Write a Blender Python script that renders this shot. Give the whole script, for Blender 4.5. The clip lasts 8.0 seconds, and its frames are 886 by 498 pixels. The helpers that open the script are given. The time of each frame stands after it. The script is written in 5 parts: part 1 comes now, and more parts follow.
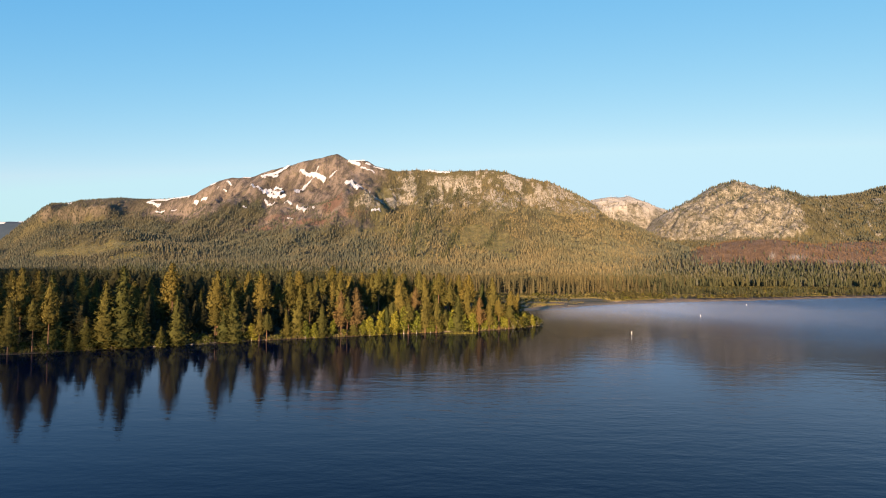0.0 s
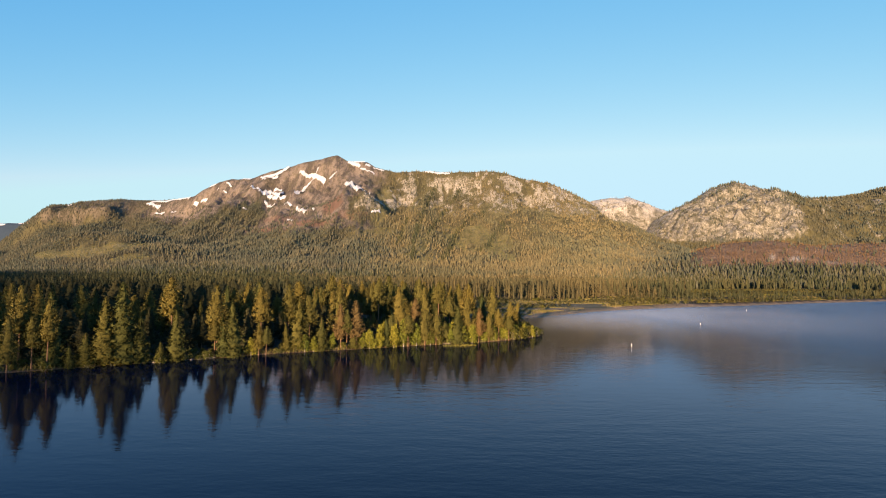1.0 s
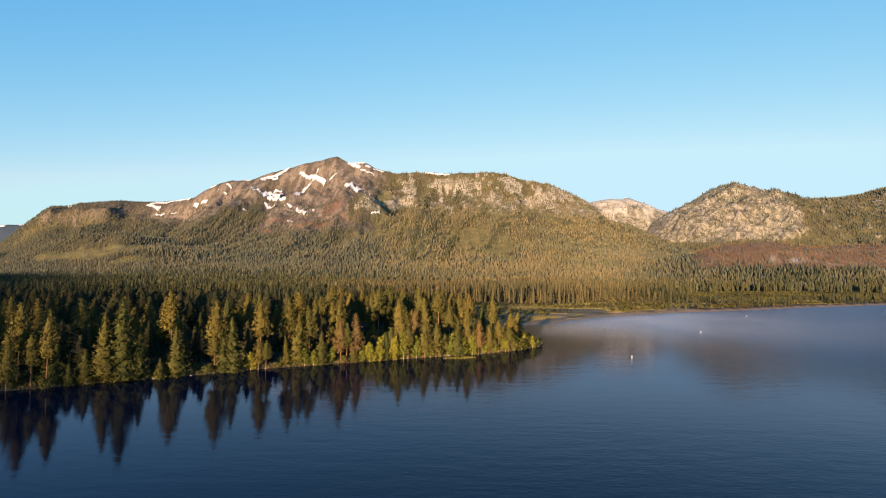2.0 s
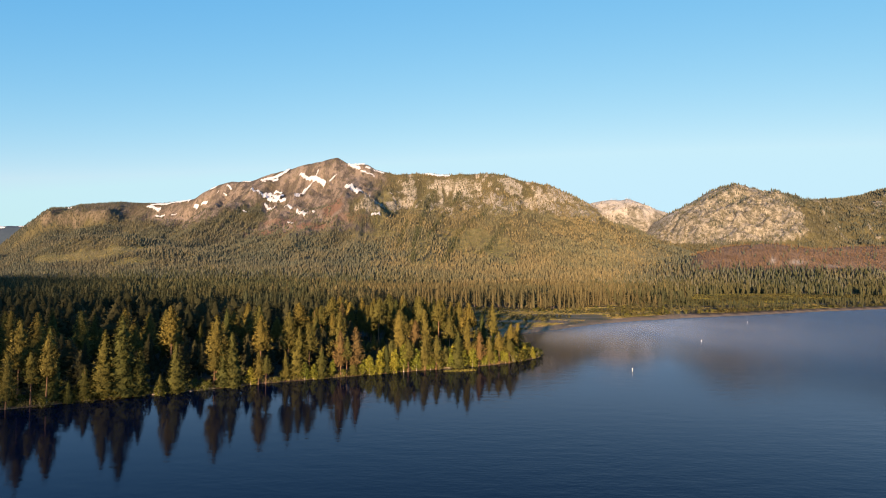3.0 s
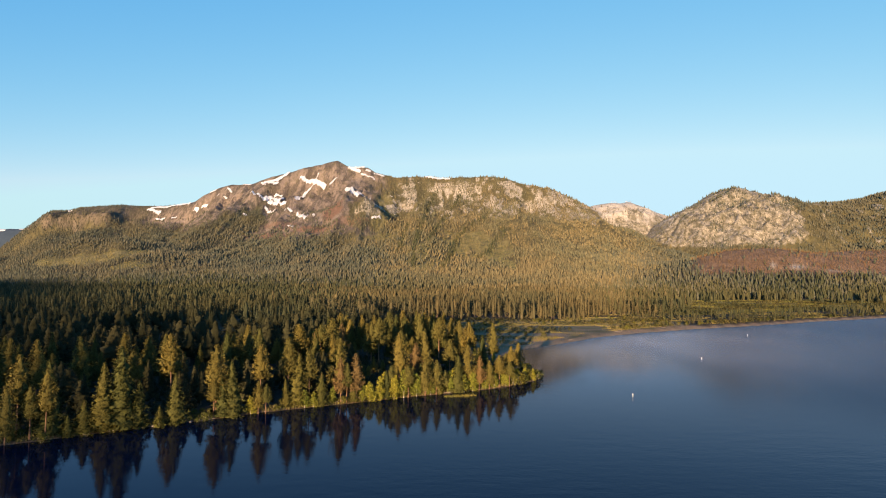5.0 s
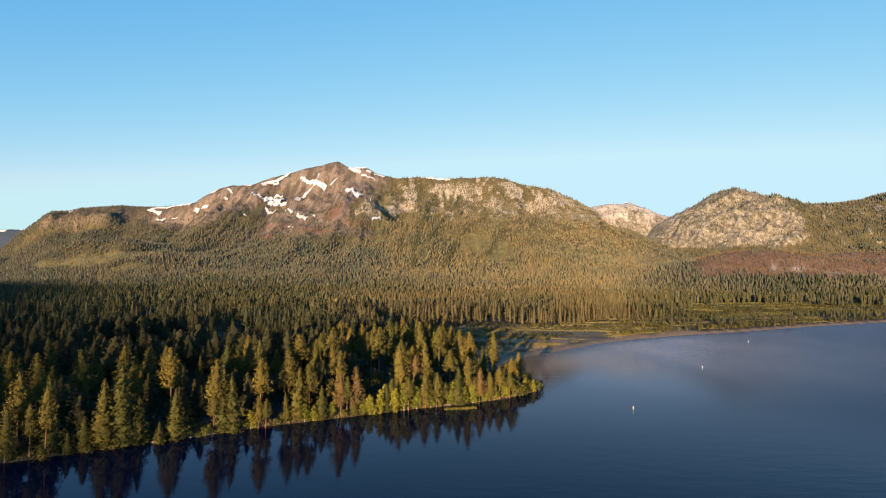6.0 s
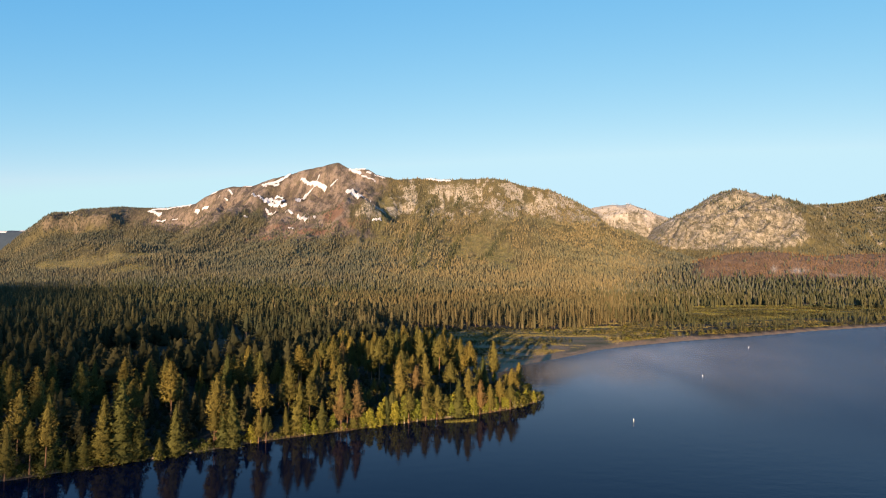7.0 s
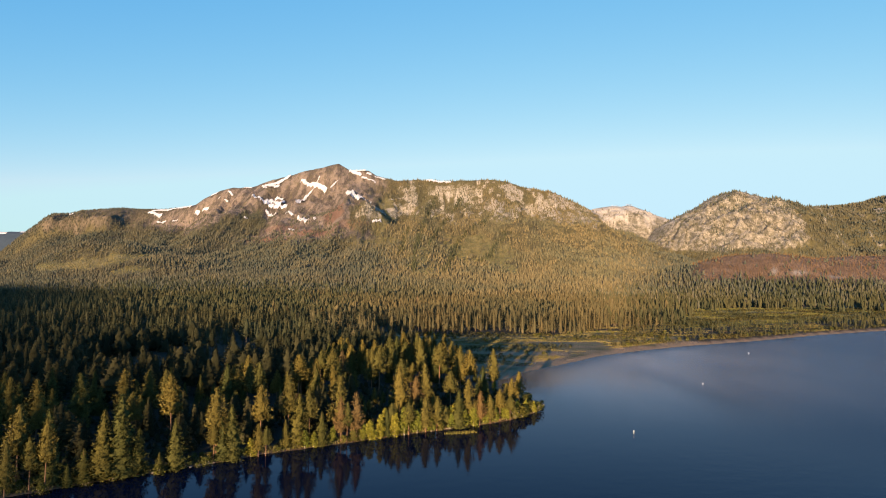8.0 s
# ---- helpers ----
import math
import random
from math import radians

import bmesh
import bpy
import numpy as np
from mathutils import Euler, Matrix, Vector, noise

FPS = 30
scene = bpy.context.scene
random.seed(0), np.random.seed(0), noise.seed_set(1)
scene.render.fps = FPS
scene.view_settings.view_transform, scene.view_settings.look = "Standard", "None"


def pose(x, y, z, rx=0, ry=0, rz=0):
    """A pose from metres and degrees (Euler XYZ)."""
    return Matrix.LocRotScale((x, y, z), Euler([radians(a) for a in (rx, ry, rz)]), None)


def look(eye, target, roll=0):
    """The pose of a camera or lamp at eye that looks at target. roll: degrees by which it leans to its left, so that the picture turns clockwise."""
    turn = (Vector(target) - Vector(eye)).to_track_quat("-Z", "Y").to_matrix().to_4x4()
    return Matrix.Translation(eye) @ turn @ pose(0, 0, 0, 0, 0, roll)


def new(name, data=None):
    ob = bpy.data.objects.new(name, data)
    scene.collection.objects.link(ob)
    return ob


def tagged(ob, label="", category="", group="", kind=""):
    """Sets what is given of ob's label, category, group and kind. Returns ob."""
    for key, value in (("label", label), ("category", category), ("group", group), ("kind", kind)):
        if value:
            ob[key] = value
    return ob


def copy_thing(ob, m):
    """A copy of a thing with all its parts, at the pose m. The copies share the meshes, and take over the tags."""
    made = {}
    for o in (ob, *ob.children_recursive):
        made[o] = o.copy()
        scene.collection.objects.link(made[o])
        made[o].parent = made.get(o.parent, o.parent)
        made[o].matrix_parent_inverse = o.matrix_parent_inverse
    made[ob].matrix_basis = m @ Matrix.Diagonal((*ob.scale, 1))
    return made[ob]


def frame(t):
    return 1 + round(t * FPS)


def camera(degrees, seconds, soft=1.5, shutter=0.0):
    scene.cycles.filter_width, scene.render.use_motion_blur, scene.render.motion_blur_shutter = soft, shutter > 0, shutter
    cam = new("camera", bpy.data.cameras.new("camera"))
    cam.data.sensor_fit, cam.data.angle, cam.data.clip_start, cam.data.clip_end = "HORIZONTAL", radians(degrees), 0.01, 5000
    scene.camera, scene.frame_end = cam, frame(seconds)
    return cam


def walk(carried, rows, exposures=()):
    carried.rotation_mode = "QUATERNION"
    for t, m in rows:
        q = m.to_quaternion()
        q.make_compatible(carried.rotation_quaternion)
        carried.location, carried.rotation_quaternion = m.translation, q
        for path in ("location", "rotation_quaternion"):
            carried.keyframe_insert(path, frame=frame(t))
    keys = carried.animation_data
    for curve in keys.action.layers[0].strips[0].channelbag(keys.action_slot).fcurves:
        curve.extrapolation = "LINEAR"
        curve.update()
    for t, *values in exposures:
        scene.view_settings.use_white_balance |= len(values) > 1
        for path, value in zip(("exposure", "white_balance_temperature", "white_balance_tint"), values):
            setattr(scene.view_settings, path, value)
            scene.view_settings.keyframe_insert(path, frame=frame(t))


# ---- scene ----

# ------------------------------------------------------------------ camera
cam = camera(70, 8.0, soft=1.0)
# seconds, x, y, z, pitch, yaw to the left, roll: a drone that climbs straight up over the lake
PATH = [
    (0.0, 0.044, 0.012, 24.20, 2.284, 0.291, 0.645),
    (0.5, 0.080, 0.037, 26.52, 2.313, 0.289, 0.620),
    (1.0, 0.103, 0.056, 28.94, 2.336, 0.289, 0.594),
    (1.5, 0.114, 0.071, 31.29, 2.362, 0.289, 0.565),
    (3.0, 0.092, 0.085, 38.72, 2.415, 0.310, 0.505),
    (3.5, 0.072, 0.079, 41.01, 2.468, 0.314, 0.517),
    (4.0, 0.048, 0.068, 43.38, 2.510, 0.319, 0.512),
    (4.5, 0.023, 0.053, 45.74, 2.558, 0.322, 0.508),
    (6.0, -0.050, -0.025, 53.20, 2.585, 0.356, 0.545),
    (6.5, -0.067, -0.060, 55.68, 2.605, 0.377, 0.540),
    (7.0, -0.077, -0.101, 58.05, 2.629, 0.388, 0.540),
    (7.5, -0.080, -0.147, 60.48, 2.657, 0.395, 0.553),
    (8.0, -0.074, -0.198, 62.46, 2.685, 0.400, 0.560),
]


def eye_pose(x, y, z, pitch, yaw, roll):
    p, w = radians(pitch), radians(yaw)
    way = Vector((-math.sin(w) * math.cos(p), math.cos(w) * math.cos(p), math.sin(p)))
    eye = Vector((x, y, z))
    return look(eye, eye + way * 1000, roll)


walk(cam, [(row[0], eye_pose(*row[1:])) for row in PATH], exposures=[(0.0, 1.5), (8.0, 1.5)])

# ------------------------------------------------------------------ light
SUN_AZ, SUN_EL = 194.6, 4.4      # low morning sun behind the camera, a little to its left
world = bpy.data.worlds.new("sky")
scene.world = world
world.use_nodes = True
wn = world.node_tree.nodes
sky = wn.new("ShaderNodeTexSky")
sky.sky_type = "NISHITA"
sky.sun_disc = False
sky.sun_elevation = radians(SUN_EL)
sky.sun_rotation = radians(SUN_AZ)
sky.altitude = 1900
sky.air_density = 1.0
sky.dust_density = 0.9
sky.ozone_density = 2.25
wn["Background"].inputs["Strength"].default_value = 0.118
vivid = wn.new("ShaderNodeHueSaturation")
vivid.inputs["Saturation"].default_value = 0.95
vivid.inputs["Hue"].default_value = 0.501
world.node_tree.links.new(sky.outputs[0], vivid.inputs["Color"])
# clear high-altitude air: redder falls off faster towards the zenith, blue hardly at all
split, merge = wn.new("ShaderNodeSeparateColor"), wn.new("ShaderNodeCombineColor")
world.node_tree.links.new(vivid.outputs[0], split.inputs[0])
for i, (gain, power, most) in enumerate(((1.033, 1.6, 1.75), (1.25, 0.742, 2.55), (2.08, 0.25, 3.2))):
    curve, scale, cap = (wn.new("ShaderNodeMath") for _ in range(3))
    curve.operation, scale.operation, cap.operation = "POWER", "MULTIPLY", "MINIMUM"
    curve.inputs[1].default_value, scale.inputs[1].default_value, cap.inputs[1].default_value = power, gain, most
    world.node_tree.links.new(split.outputs[i], curve.inputs[0])
    world.node_tree.links.new(curve.outputs[0], scale.inputs[0])
    world.node_tree.links.new(scale.outputs[0], cap.inputs[0])
    world.node_tree.links.new(cap.outputs[0], merge.inputs[i])
world.node_tree.links.new(merge.outputs[0], wn["Background"].inputs["Color"])

sun_data = bpy.data.lights.new("sun", "SUN")
sun_data.energy, sun_data.angle, sun_data.color = 5.0, radians(0.6), (1.0, 0.67, 0.39)
sun = new("sun", sun_data)
a, e = radians(SUN_AZ), radians(SUN_EL)
to_sun = Vector((math.sin(a) * math.cos(e), math.cos(a) * math.cos(e), math.sin(e)))
sun.matrix_world = Matrix.Translation((0, 0, 300)) @ to_sun.to_track_quat("Z", "Y").to_matrix().to_4x4()


# ------------------------------------------------------------------ materials
def material(name, rough=0.9):
    m = bpy.data.materials.new(name)
    m.use_nodes = True
    bsdf = m.node_tree.nodes["Principled BSDF"]
    bsdf.inputs["Roughness"].default_value = rough
    bsdf.inputs["Specular IOR Level"].default_value = 0.25
    return m, m.node_tree.nodes, m.node_tree.links, bsdf


def mixed(nodes, links, fac, c1, c2, blend="MIX"):
    """The node that mixes two colours; fac, c1 and c2 are sockets or values."""
    n = nodes.new("ShaderNodeMix")
    n.data_type, n.blend_type = "RGBA", blend
    for socket, value in ((n.inputs[0], fac), (n.inputs[6], c1), (n.inputs[7], c2)):
        if hasattr(value, "links"):
            links.new(value, socket)
        elif isinstance(value, (int, float)):
            socket.default_value = value
        else:
            socket.default_value = (*value, 1)
    return n.outputs[2]


def noise_at(nodes, links, scale, detail=4, stretch=(1, 1, 1), rough=0.55, coords="Object"):
    tc = nodes.new("ShaderNodeTexCoord")
    mp = nodes.new("ShaderNodeMapping")
    mp.inputs["Scale"].default_value = stretch
    n = nodes.new("ShaderNodeTexNoise")
    n.inputs["Scale"].default_value, n.inputs["Detail"].default_value = scale, detail
    n.inputs["Roughness"].default_value = rough
    links.new(tc.outputs[coords], mp.inputs["Vector"])
    links.new(mp.outputs[0], n.inputs["Vector"])
    return n.outputs["Fac"]


def ramp(nodes, links, fac, lo, hi, a=0.0, b=1.0):
    n = nodes.new("ShaderNodeMapRange")
    n.inputs[1].default_value, n.inputs[2].default_value = lo, hi
    n.inputs[3].default_value, n.inputs[4].default_value = a, b
    links.new(fac, n.inputs[0])
    return n.outputs[0]


def bumped(nodes, links, bsdf, height, strength, distance):
    b = nodes.new("ShaderNodeBump")
    b.inputs["Strength"].default_value, b.inputs["Distance"].default_value = strength, distance
    links.new(height, b.inputs["Height"])
    links.new(b.outputs[0], bsdf.inputs["Normal"])


def attribute(nodes, name):
    n = nodes.new("ShaderNodeAttribute")
    n.attribute_name = name
    return n.outputs["Fac"]


def foliage(name, dark, light, per_object=True, rot=(0.16, 0.09, 0.04), rot_share=0.0):
    """Leaves: two greens that vary from clump to clump and from tree to tree, a little light through the leaf."""
    m, n, l, bsdf = material(name, 0.75)
    bsdf.inputs["Diffuse Roughness"].default_value = 1.0
    bsdf.inputs["Specular IOR Level"].default_value = 0.06
    geo = n.new("ShaderNodeNewGeometry")
    tree = n.new("ShaderNodeObjectInfo").outputs["Random"] if per_object else attribute(n, "tint")
    col = mixed(n, l, geo.outputs["Random Per Island"], dark, light)
    speck = noise_at(n, l, 2.2, 5, rough=0.8)
    col = mixed(n, l, ramp(n, l, speck, 0.40, 0.60, 0.0, 1.0), mixed(n, l, 1.0, col, (0.45, 0.47, 0.50), "MULTIPLY"), mixed(n, l, 1.0, col, (1.30, 1.28, 1.18), "MULTIPLY"))
    warm = mixed(n, l, 1.0, col, (1.18, 1.04, 0.85), "MULTIPLY")
    cool = mixed(n, l, 1.0, col, (0.72, 0.80, 0.78), "MULTIPLY")
    col = mixed(n, l, tree, cool, warm)
    if rot_share:
        col = mixed(n, l, ramp(n, l, tree, 1 - rot_share, 1 - rot_share + 0.01), col, rot)
    l.new(col, bsdf.inputs["Base Color"])
    tr = n.new("ShaderNodeBsdfTranslucent")
    l.new(col, tr.inputs["Color"])
    mix = n.new("ShaderNodeMixShader")
    mix.inputs[0].default_value = 0.1
    l.new(bsdf.outputs[0], mix.inputs[1])
    l.new(tr.outputs[0], mix.inputs[2])
    l.new(mix.outputs[0], n["Material Output"].inputs["Surface"])
    return m


def bark(name, dark, light, stretch=(6, 6, 1)):
    m, n, l, bsdf = material(name, 0.9)
    f = noise_at(n, l, 1.0, 5, stretch)
    l.new(mixed(n, l, ramp(n, l, f, 0.3, 0.7), dark, light), bsdf.inputs["Base Color"])
    bumped(n, l, bsdf, f, 0.6, 0.08)
    return m


M_PINE = foliage("pine_needles", (0.095, 0.088, 0.029), (0.164, 0.144, 0.048))
M_FIR = foliage("fir_needles", (0.050, 0.056, 0.020), (0.087, 0.088, 0.030))
M_RUST = foliage("rusty_needles", (0.116, 0.083, 0.042), (0.192, 0.135, 0.066))
M_LEAF = foliage("alder_leaves", (0.128, 0.140, 0.028), (0.245, 0.252, 0.048))
M_BRUSH = foliage("mountain_brush", (0.140, 0.132, 0.066), (0.195, 0.178, 0.090), False)
# needles of the side slopes, greyed by haze put into the colour
M_SIDE_HAZE = foliage("haze_grey_needles", (0.074, 0.079, 0.064), (0.120, 0.121, 0.098), False)
M_GREEN = foliage("green_needles", (0.048, 0.053, 0.032), (0.080, 0.083, 0.049), False)
M_WILLOW = foliage("willow_leaves", (0.068, 0.073, 0.021), (0.126, 0.124, 0.034))
M_SCRUB = foliage("scrub_leaves", (0.054, 0.055, 0.028), (0.092, 0.086, 0.042), False)
# needles of the woods behind the shore, their shade darkened into the colour
M_WOODS_SHADE = foliage("shaded_forest_needles", (0.028, 0.032, 0.019), (0.050, 0.051, 0.030), False, rot=(0.09, 0.062, 0.032), rot_share=0.02)
M_PLAIN = foliage("plain_needles", (0.077, 0.071, 0.043), (0.122, 0.110, 0.066), False, rot=(0.10, 0.07, 0.042), rot_share=0.02)
# slope needles paled and greyed, aerial haze put into their colour
M_SLOPE_HAZE = foliage("haze_pale_needles", (0.107, 0.100, 0.067), (0.172, 0.155, 0.101), False)
M_BURNT = foliage("scorched_needles", (0.128, 0.078, 0.046), (0.188, 0.114, 0.068), False)
M_BARK = bark("pine_bark", (0.08, 0.045, 0.028), (0.25, 0.15, 0.085))
M_WOODBARK = bark("forest_bark", (0.09, 0.06, 0.04), (0.26, 0.19, 0.13))
M_PALEBARK = bark("alder_bark", (0.16, 0.14, 0.11), (0.42, 0.38, 0.31))


def water_material():
    m, n, l, bsdf = material("lake_water", 0.9)
    bsdf.inputs["Specular IOR Level"].default_value = 0.0
    depth = noise_at(n, l, 0.006, 3)
    l.new(mixed(n, l, depth, (0.0014, 0.0040, 0.0125), (0.0023, 0.0060, 0.0180)), bsdf.inputs["Base Color"])
    small = noise_at(n, l, 0.9, 3, (0.55, 1.0, 1.0))
    swell = noise_at(n, l, 0.22, 2, (0.45, 1.0, 1.0))
    patches = ramp(n, l, noise_at(n, l, 0.012, 2, (0.5, 1, 1)), 0.35, 0.65, 0.45, 1.0)
    open_water = n.new("ShaderNodeMath")
    open_water.operation = "MULTIPLY"
    l.new(patches, open_water.inputs[0])
    l.new(attribute(n, "ripple"), open_water.inputs[1])
    calm = open_water.outputs[0]
    add = n.new("ShaderNodeMath")
    add.operation = "MULTIPLY_ADD"
    add.inputs[1].default_value = 2.2
    l.new(swell, add.inputs[0])
    l.new(small, add.inputs[2])
    wave = n.new("ShaderNodeMath")
    wave.operation = "MULTIPLY"
    l.new(add.outputs[0], wave.inputs[0])
    l.new(calm, wave.inputs[1])
    bump = n.new("ShaderNodeBump")
    bump.inputs["Strength"].default_value, bump.inputs["Distance"].default_value = 1.0, 0.038
    l.new(wave.outputs[0], bump.inputs["Height"])
    gloss = n.new("ShaderNodeBsdfGlossy")
    l.new(ramp(n, l, attribute(n, "wind"), 0.0, 1.0, 0.05, 0.22), gloss.inputs["Roughness"])
    gloss.inputs["Color"].default_value = (0.585, 0.66, 0.87, 1)
    fres = n.new("ShaderNodeFresnel")
    fres.inputs["IOR"].default_value = 1.15
    for node in (gloss, fres, bsdf):
        l.new(bump.outputs[0], node.inputs["Normal"])
    mix = n.new("ShaderNodeMixShader")
    tilt = n.new("ShaderNodeMath")          # wind-roughened facets tilt towards the eye and mirror less
    tilt.operation = "MULTIPLY"
    l.new(fres.outputs[0], tilt.inputs[0])
    l.new(ramp(n, l, attribute(n, "wind"), 0.0, 1.0, 1.0, 0.74), tilt.inputs[1])
    l.new(tilt.outputs[0], mix.inputs[0])
    l.new(bsdf.outputs[0], mix.inputs[1])
    l.new(gloss.outputs[0], mix.inputs[2])
    l.new(mix.outputs[0], n["Material Output"].inputs["Surface"])
    return m


def land_material():
    """Ground cover by the shares that the terrain carries: litter, meadow, sand, brown rock and pale granite."""
    m, n, l, bsdf = material("land", 0.95)
    fine = noise_at(n, l, 0.35, 6)
    mid = noise_at(n, l, 0.02, 6, rough=0.65)
    crag = noise_at(n, l, 0.034, 9, (1, 0.5, 0.45), rough=0.76)
    chip = noise_at(n, l, 0.17, 6, (1, 0.8, 0.8), rough=0.75)
    gully = noise_at(n, l, 0.013, 9, (1.4, 0.42, 0.45), rough=0.74)
    litter = mixed(n, l, mid, (0.026, 0.022, 0.014), (0.058, 0.048, 0.028))
    meadow = mixed(n, l, ramp(n, l, mid, 0.35, 0.65), (0.110, 0.11, 0.046), (0.27, 0.235, 0.105))
    meadow = mixed(n, l, ramp(n, l, fine, 0.4, 0.7, 0, 0.5), meadow, (0.09, 0.075, 0.04))
    sand = mixed(n, l, fine, (0.34, 0.215, 0.128), (0.48, 0.335, 0.215))
    brown = mixed(n, l, ramp(n, l, gully, 0.45, 0.55), (0.085, 0.070, 0.057), (0.245, 0.193, 0.150))
    brown = mixed(n, l, ramp(n, l, chip, 0.52, 0.66, 0, 0.6), brown, (0.33, 0.262, 0.205))
    brown = mixed(n, l, ramp(n, l, crag, 0.50, 0.60, 0, 0.75), brown, (0.125, 0.105, 0.062))
    slab = noise_at(n, l, 0.036, 8, (0.9, 0.8, 1.2), rough=0.74)
    granite = mixed(n, l, ramp(n, l, chip, 0.40, 0.60), (0.235, 0.207, 0.160), (0.43, 0.385, 0.305))
    granite = mixed(n, l, ramp(n, l, slab, 0.46, 0.54, 0, 0.75), granite, (0.125, 0.114, 0.070))
    granite = mixed(n, l, ramp(n, l, crag, 0.52, 0.59, 0, 0.72), granite, (0.075, 0.068, 0.044))
    col = mixed(n, l, attribute(n, "meadow"), litter, meadow)
    col = mixed(n, l, attribute(n, "burnt"), col, mixed(n, l, ramp(n, l, mid, 0.4, 0.62), (0.190, 0.112, 0.060), (0.280, 0.176, 0.100)))
    col = mixed(n, l, attribute(n, "sand"), col, sand)
    col = mixed(n, l, attribute(n, "rock"), col, brown)
    speck = n.new("ShaderNodeMath")
    speck.operation = "MULTIPLY_ADD"
    speck.inputs[1].default_value = 1.1
    l.new(noise_at(n, l, 0.055, 5, (1, 0.6, 0.6), rough=0.7), speck.inputs[0])
    l.new(attribute(n, "granite"), speck.inputs[2])
    col = mixed(n, l, ramp(n, l, speck.outputs[0], 0.96, 1.16), col, granite)
    rusty = mixed(n, l, chip, (0.150, 0.086, 0.058), (0.250, 0.140, 0.090))
    col = mixed(n, l, attribute(n, "rust"), col, rusty)
    col = mixed(n, l, attribute(n, "bare"), col, mixed(n, l, ramp(n, l, chip, 0.4, 0.6), (0.42, 0.365, 0.295), (0.66, 0.60, 0.51)))
    l.new(col, bsdf.inputs["Base Color"])
    bumped(n, l, bsdf, crag, 1.0, 26.0)
    return m


M_WATER = water_material()
M_LAND = land_material()


def simple(name, c1, c2, scale, rough=0.8, bump=0.0, dist=0.02):
    m, n, l, bsdf = material(name, rough)
    f = noise_at(n, l, scale, 5)
    l.new(mixed(n, l, f, c1, c2), bsdf.inputs["Base Color"])
    if bump:
        bumped(n, l, bsdf, f, bump, dist)
    return m


# far woods shifted to blue, distance haze put into their colour
M_HILL_HAZE = simple("haze_blue_woods", (0.020, 0.034, 0.056), (0.038, 0.057, 0.084), 0.03, 0.95, 0.6, 8.0)
M_SNOW = simple("old_snow", (0.42, 0.42, 0.44), (0.66, 0.65, 0.64), 0.04, 0.8, 0.6, 3.0)
M_ROCK = simple("shore_granite", (0.16, 0.135, 0.11), (0.34, 0.295, 0.25), 2.0, 0.85, 0.5, 0.1)
M_WHITE = simple("buoy_paint", (0.72, 0.72, 0.70), (0.82, 0.82, 0.80), 3.0, 0.4)
M_GREY = simple("buoy_grey", (0.12, 0.12, 0.12), (0.22, 0.22, 0.22), 3.0, 0.6)
M_GRASS = foliage("meadow_grass", (0.115, 0.108, 0.046), (0.215, 0.185, 0.082), False)
M_REED = foliage("reeds", (0.09, 0.095, 0.028), (0.19, 0.18, 0.06), False)
M_LOG = bark("driftwood", (0.14, 0.11, 0.08), (0.30, 0.25, 0.20), (1, 6, 6))


# ------------------------------------------------------------------ numbers for the land
def lattice(ix, iy, seed):
    h = (ix.astype(np.int64) * 374761393 + iy.astype(np.int64) * 668265263 + seed * 974634777) & 0xFFFFFFFF
    h = ((h ^ (h >> 13)) * 1274126177) & 0xFFFFFFFF
    return ((h ^ (h >> 16)) & 0xFFFF) / 65535.0


def vnoise(x, y, seed=0):
    """Smooth value noise, 0 to 1."""
    x, y = np.asarray(x, float), np.asarray(y, float)
    ix, iy = np.floor(x), np.floor(y)
    fx, fy = x - ix, y - iy
    fx, fy = fx * fx * fx * (fx * (fx * 6 - 15) + 10), fy * fy * fy * (fy * (fy * 6 - 15) + 10)
    a, b = lattice(ix, iy, seed), lattice(ix + 1, iy, seed)
    c, d = lattice(ix, iy + 1, seed), lattice(ix + 1, iy + 1, seed)
    return (a * (1 - fx) + b * fx) * (1 - fy) + (c * (1 - fx) + d * fx) * fy


def fbm(x, y, seed=0, octaves=4):
    total, amp, norm = 0.0, 1.0, 0.0
    for k in range(octaves):
        total = total + amp * vnoise(x * 2 ** k + 17.3 * k, y * 2 ** k - 9.1 * k, seed + k)
        norm, amp = norm + amp, amp * 0.5
    return total / norm


def ridged(x, y, seed=0, octaves=5):
    total, amp, norm = 0.0, 1.0, 0.0
    for k in range(octaves):
        total = total + amp * (1 - np.abs(2 * vnoise(x * 2.1 ** k + 5.7 * k, y * 2.1 ** k + 3.3 * k, seed + k) - 1))
        norm, amp = norm + amp, amp * 0.52
    return total / norm


def smooth(x, lo, hi):
    t = np.clip((x - lo) / (hi - lo), 0, 1)
    return t * t * (3 - 2 * t)


# the waterline, from the near shore round the point and the bay to the far beach
SHORE = np.array([
    (-9000, -500), (-1200, 0), (-500, 50), (-260, 96), (-170, 148), (-125, 179), (-89, 206), (-59, 229.5), (-40, 241),
    (-20, 254), (3, 267), (28, 284), (37, 295), (46, 308), (43, 330), (30, 360), (31, 395), (41, 407), (49, 427),
    (65, 447), (83, 469), (126, 527), (171, 568), (227, 612), (321, 671), (443, 759), (579, 842), (900, 1010),
    (1700, 1300), (4000, 1600), (9000, 1800)], float)
MEADOW = np.array([(-85, 700), (-60, 590), (-10, 500), (15, 440), (35, 400), (60, 400), (240, 600), (245, 715),
                   (180, 742), (130, 705), (60, 690)], float)


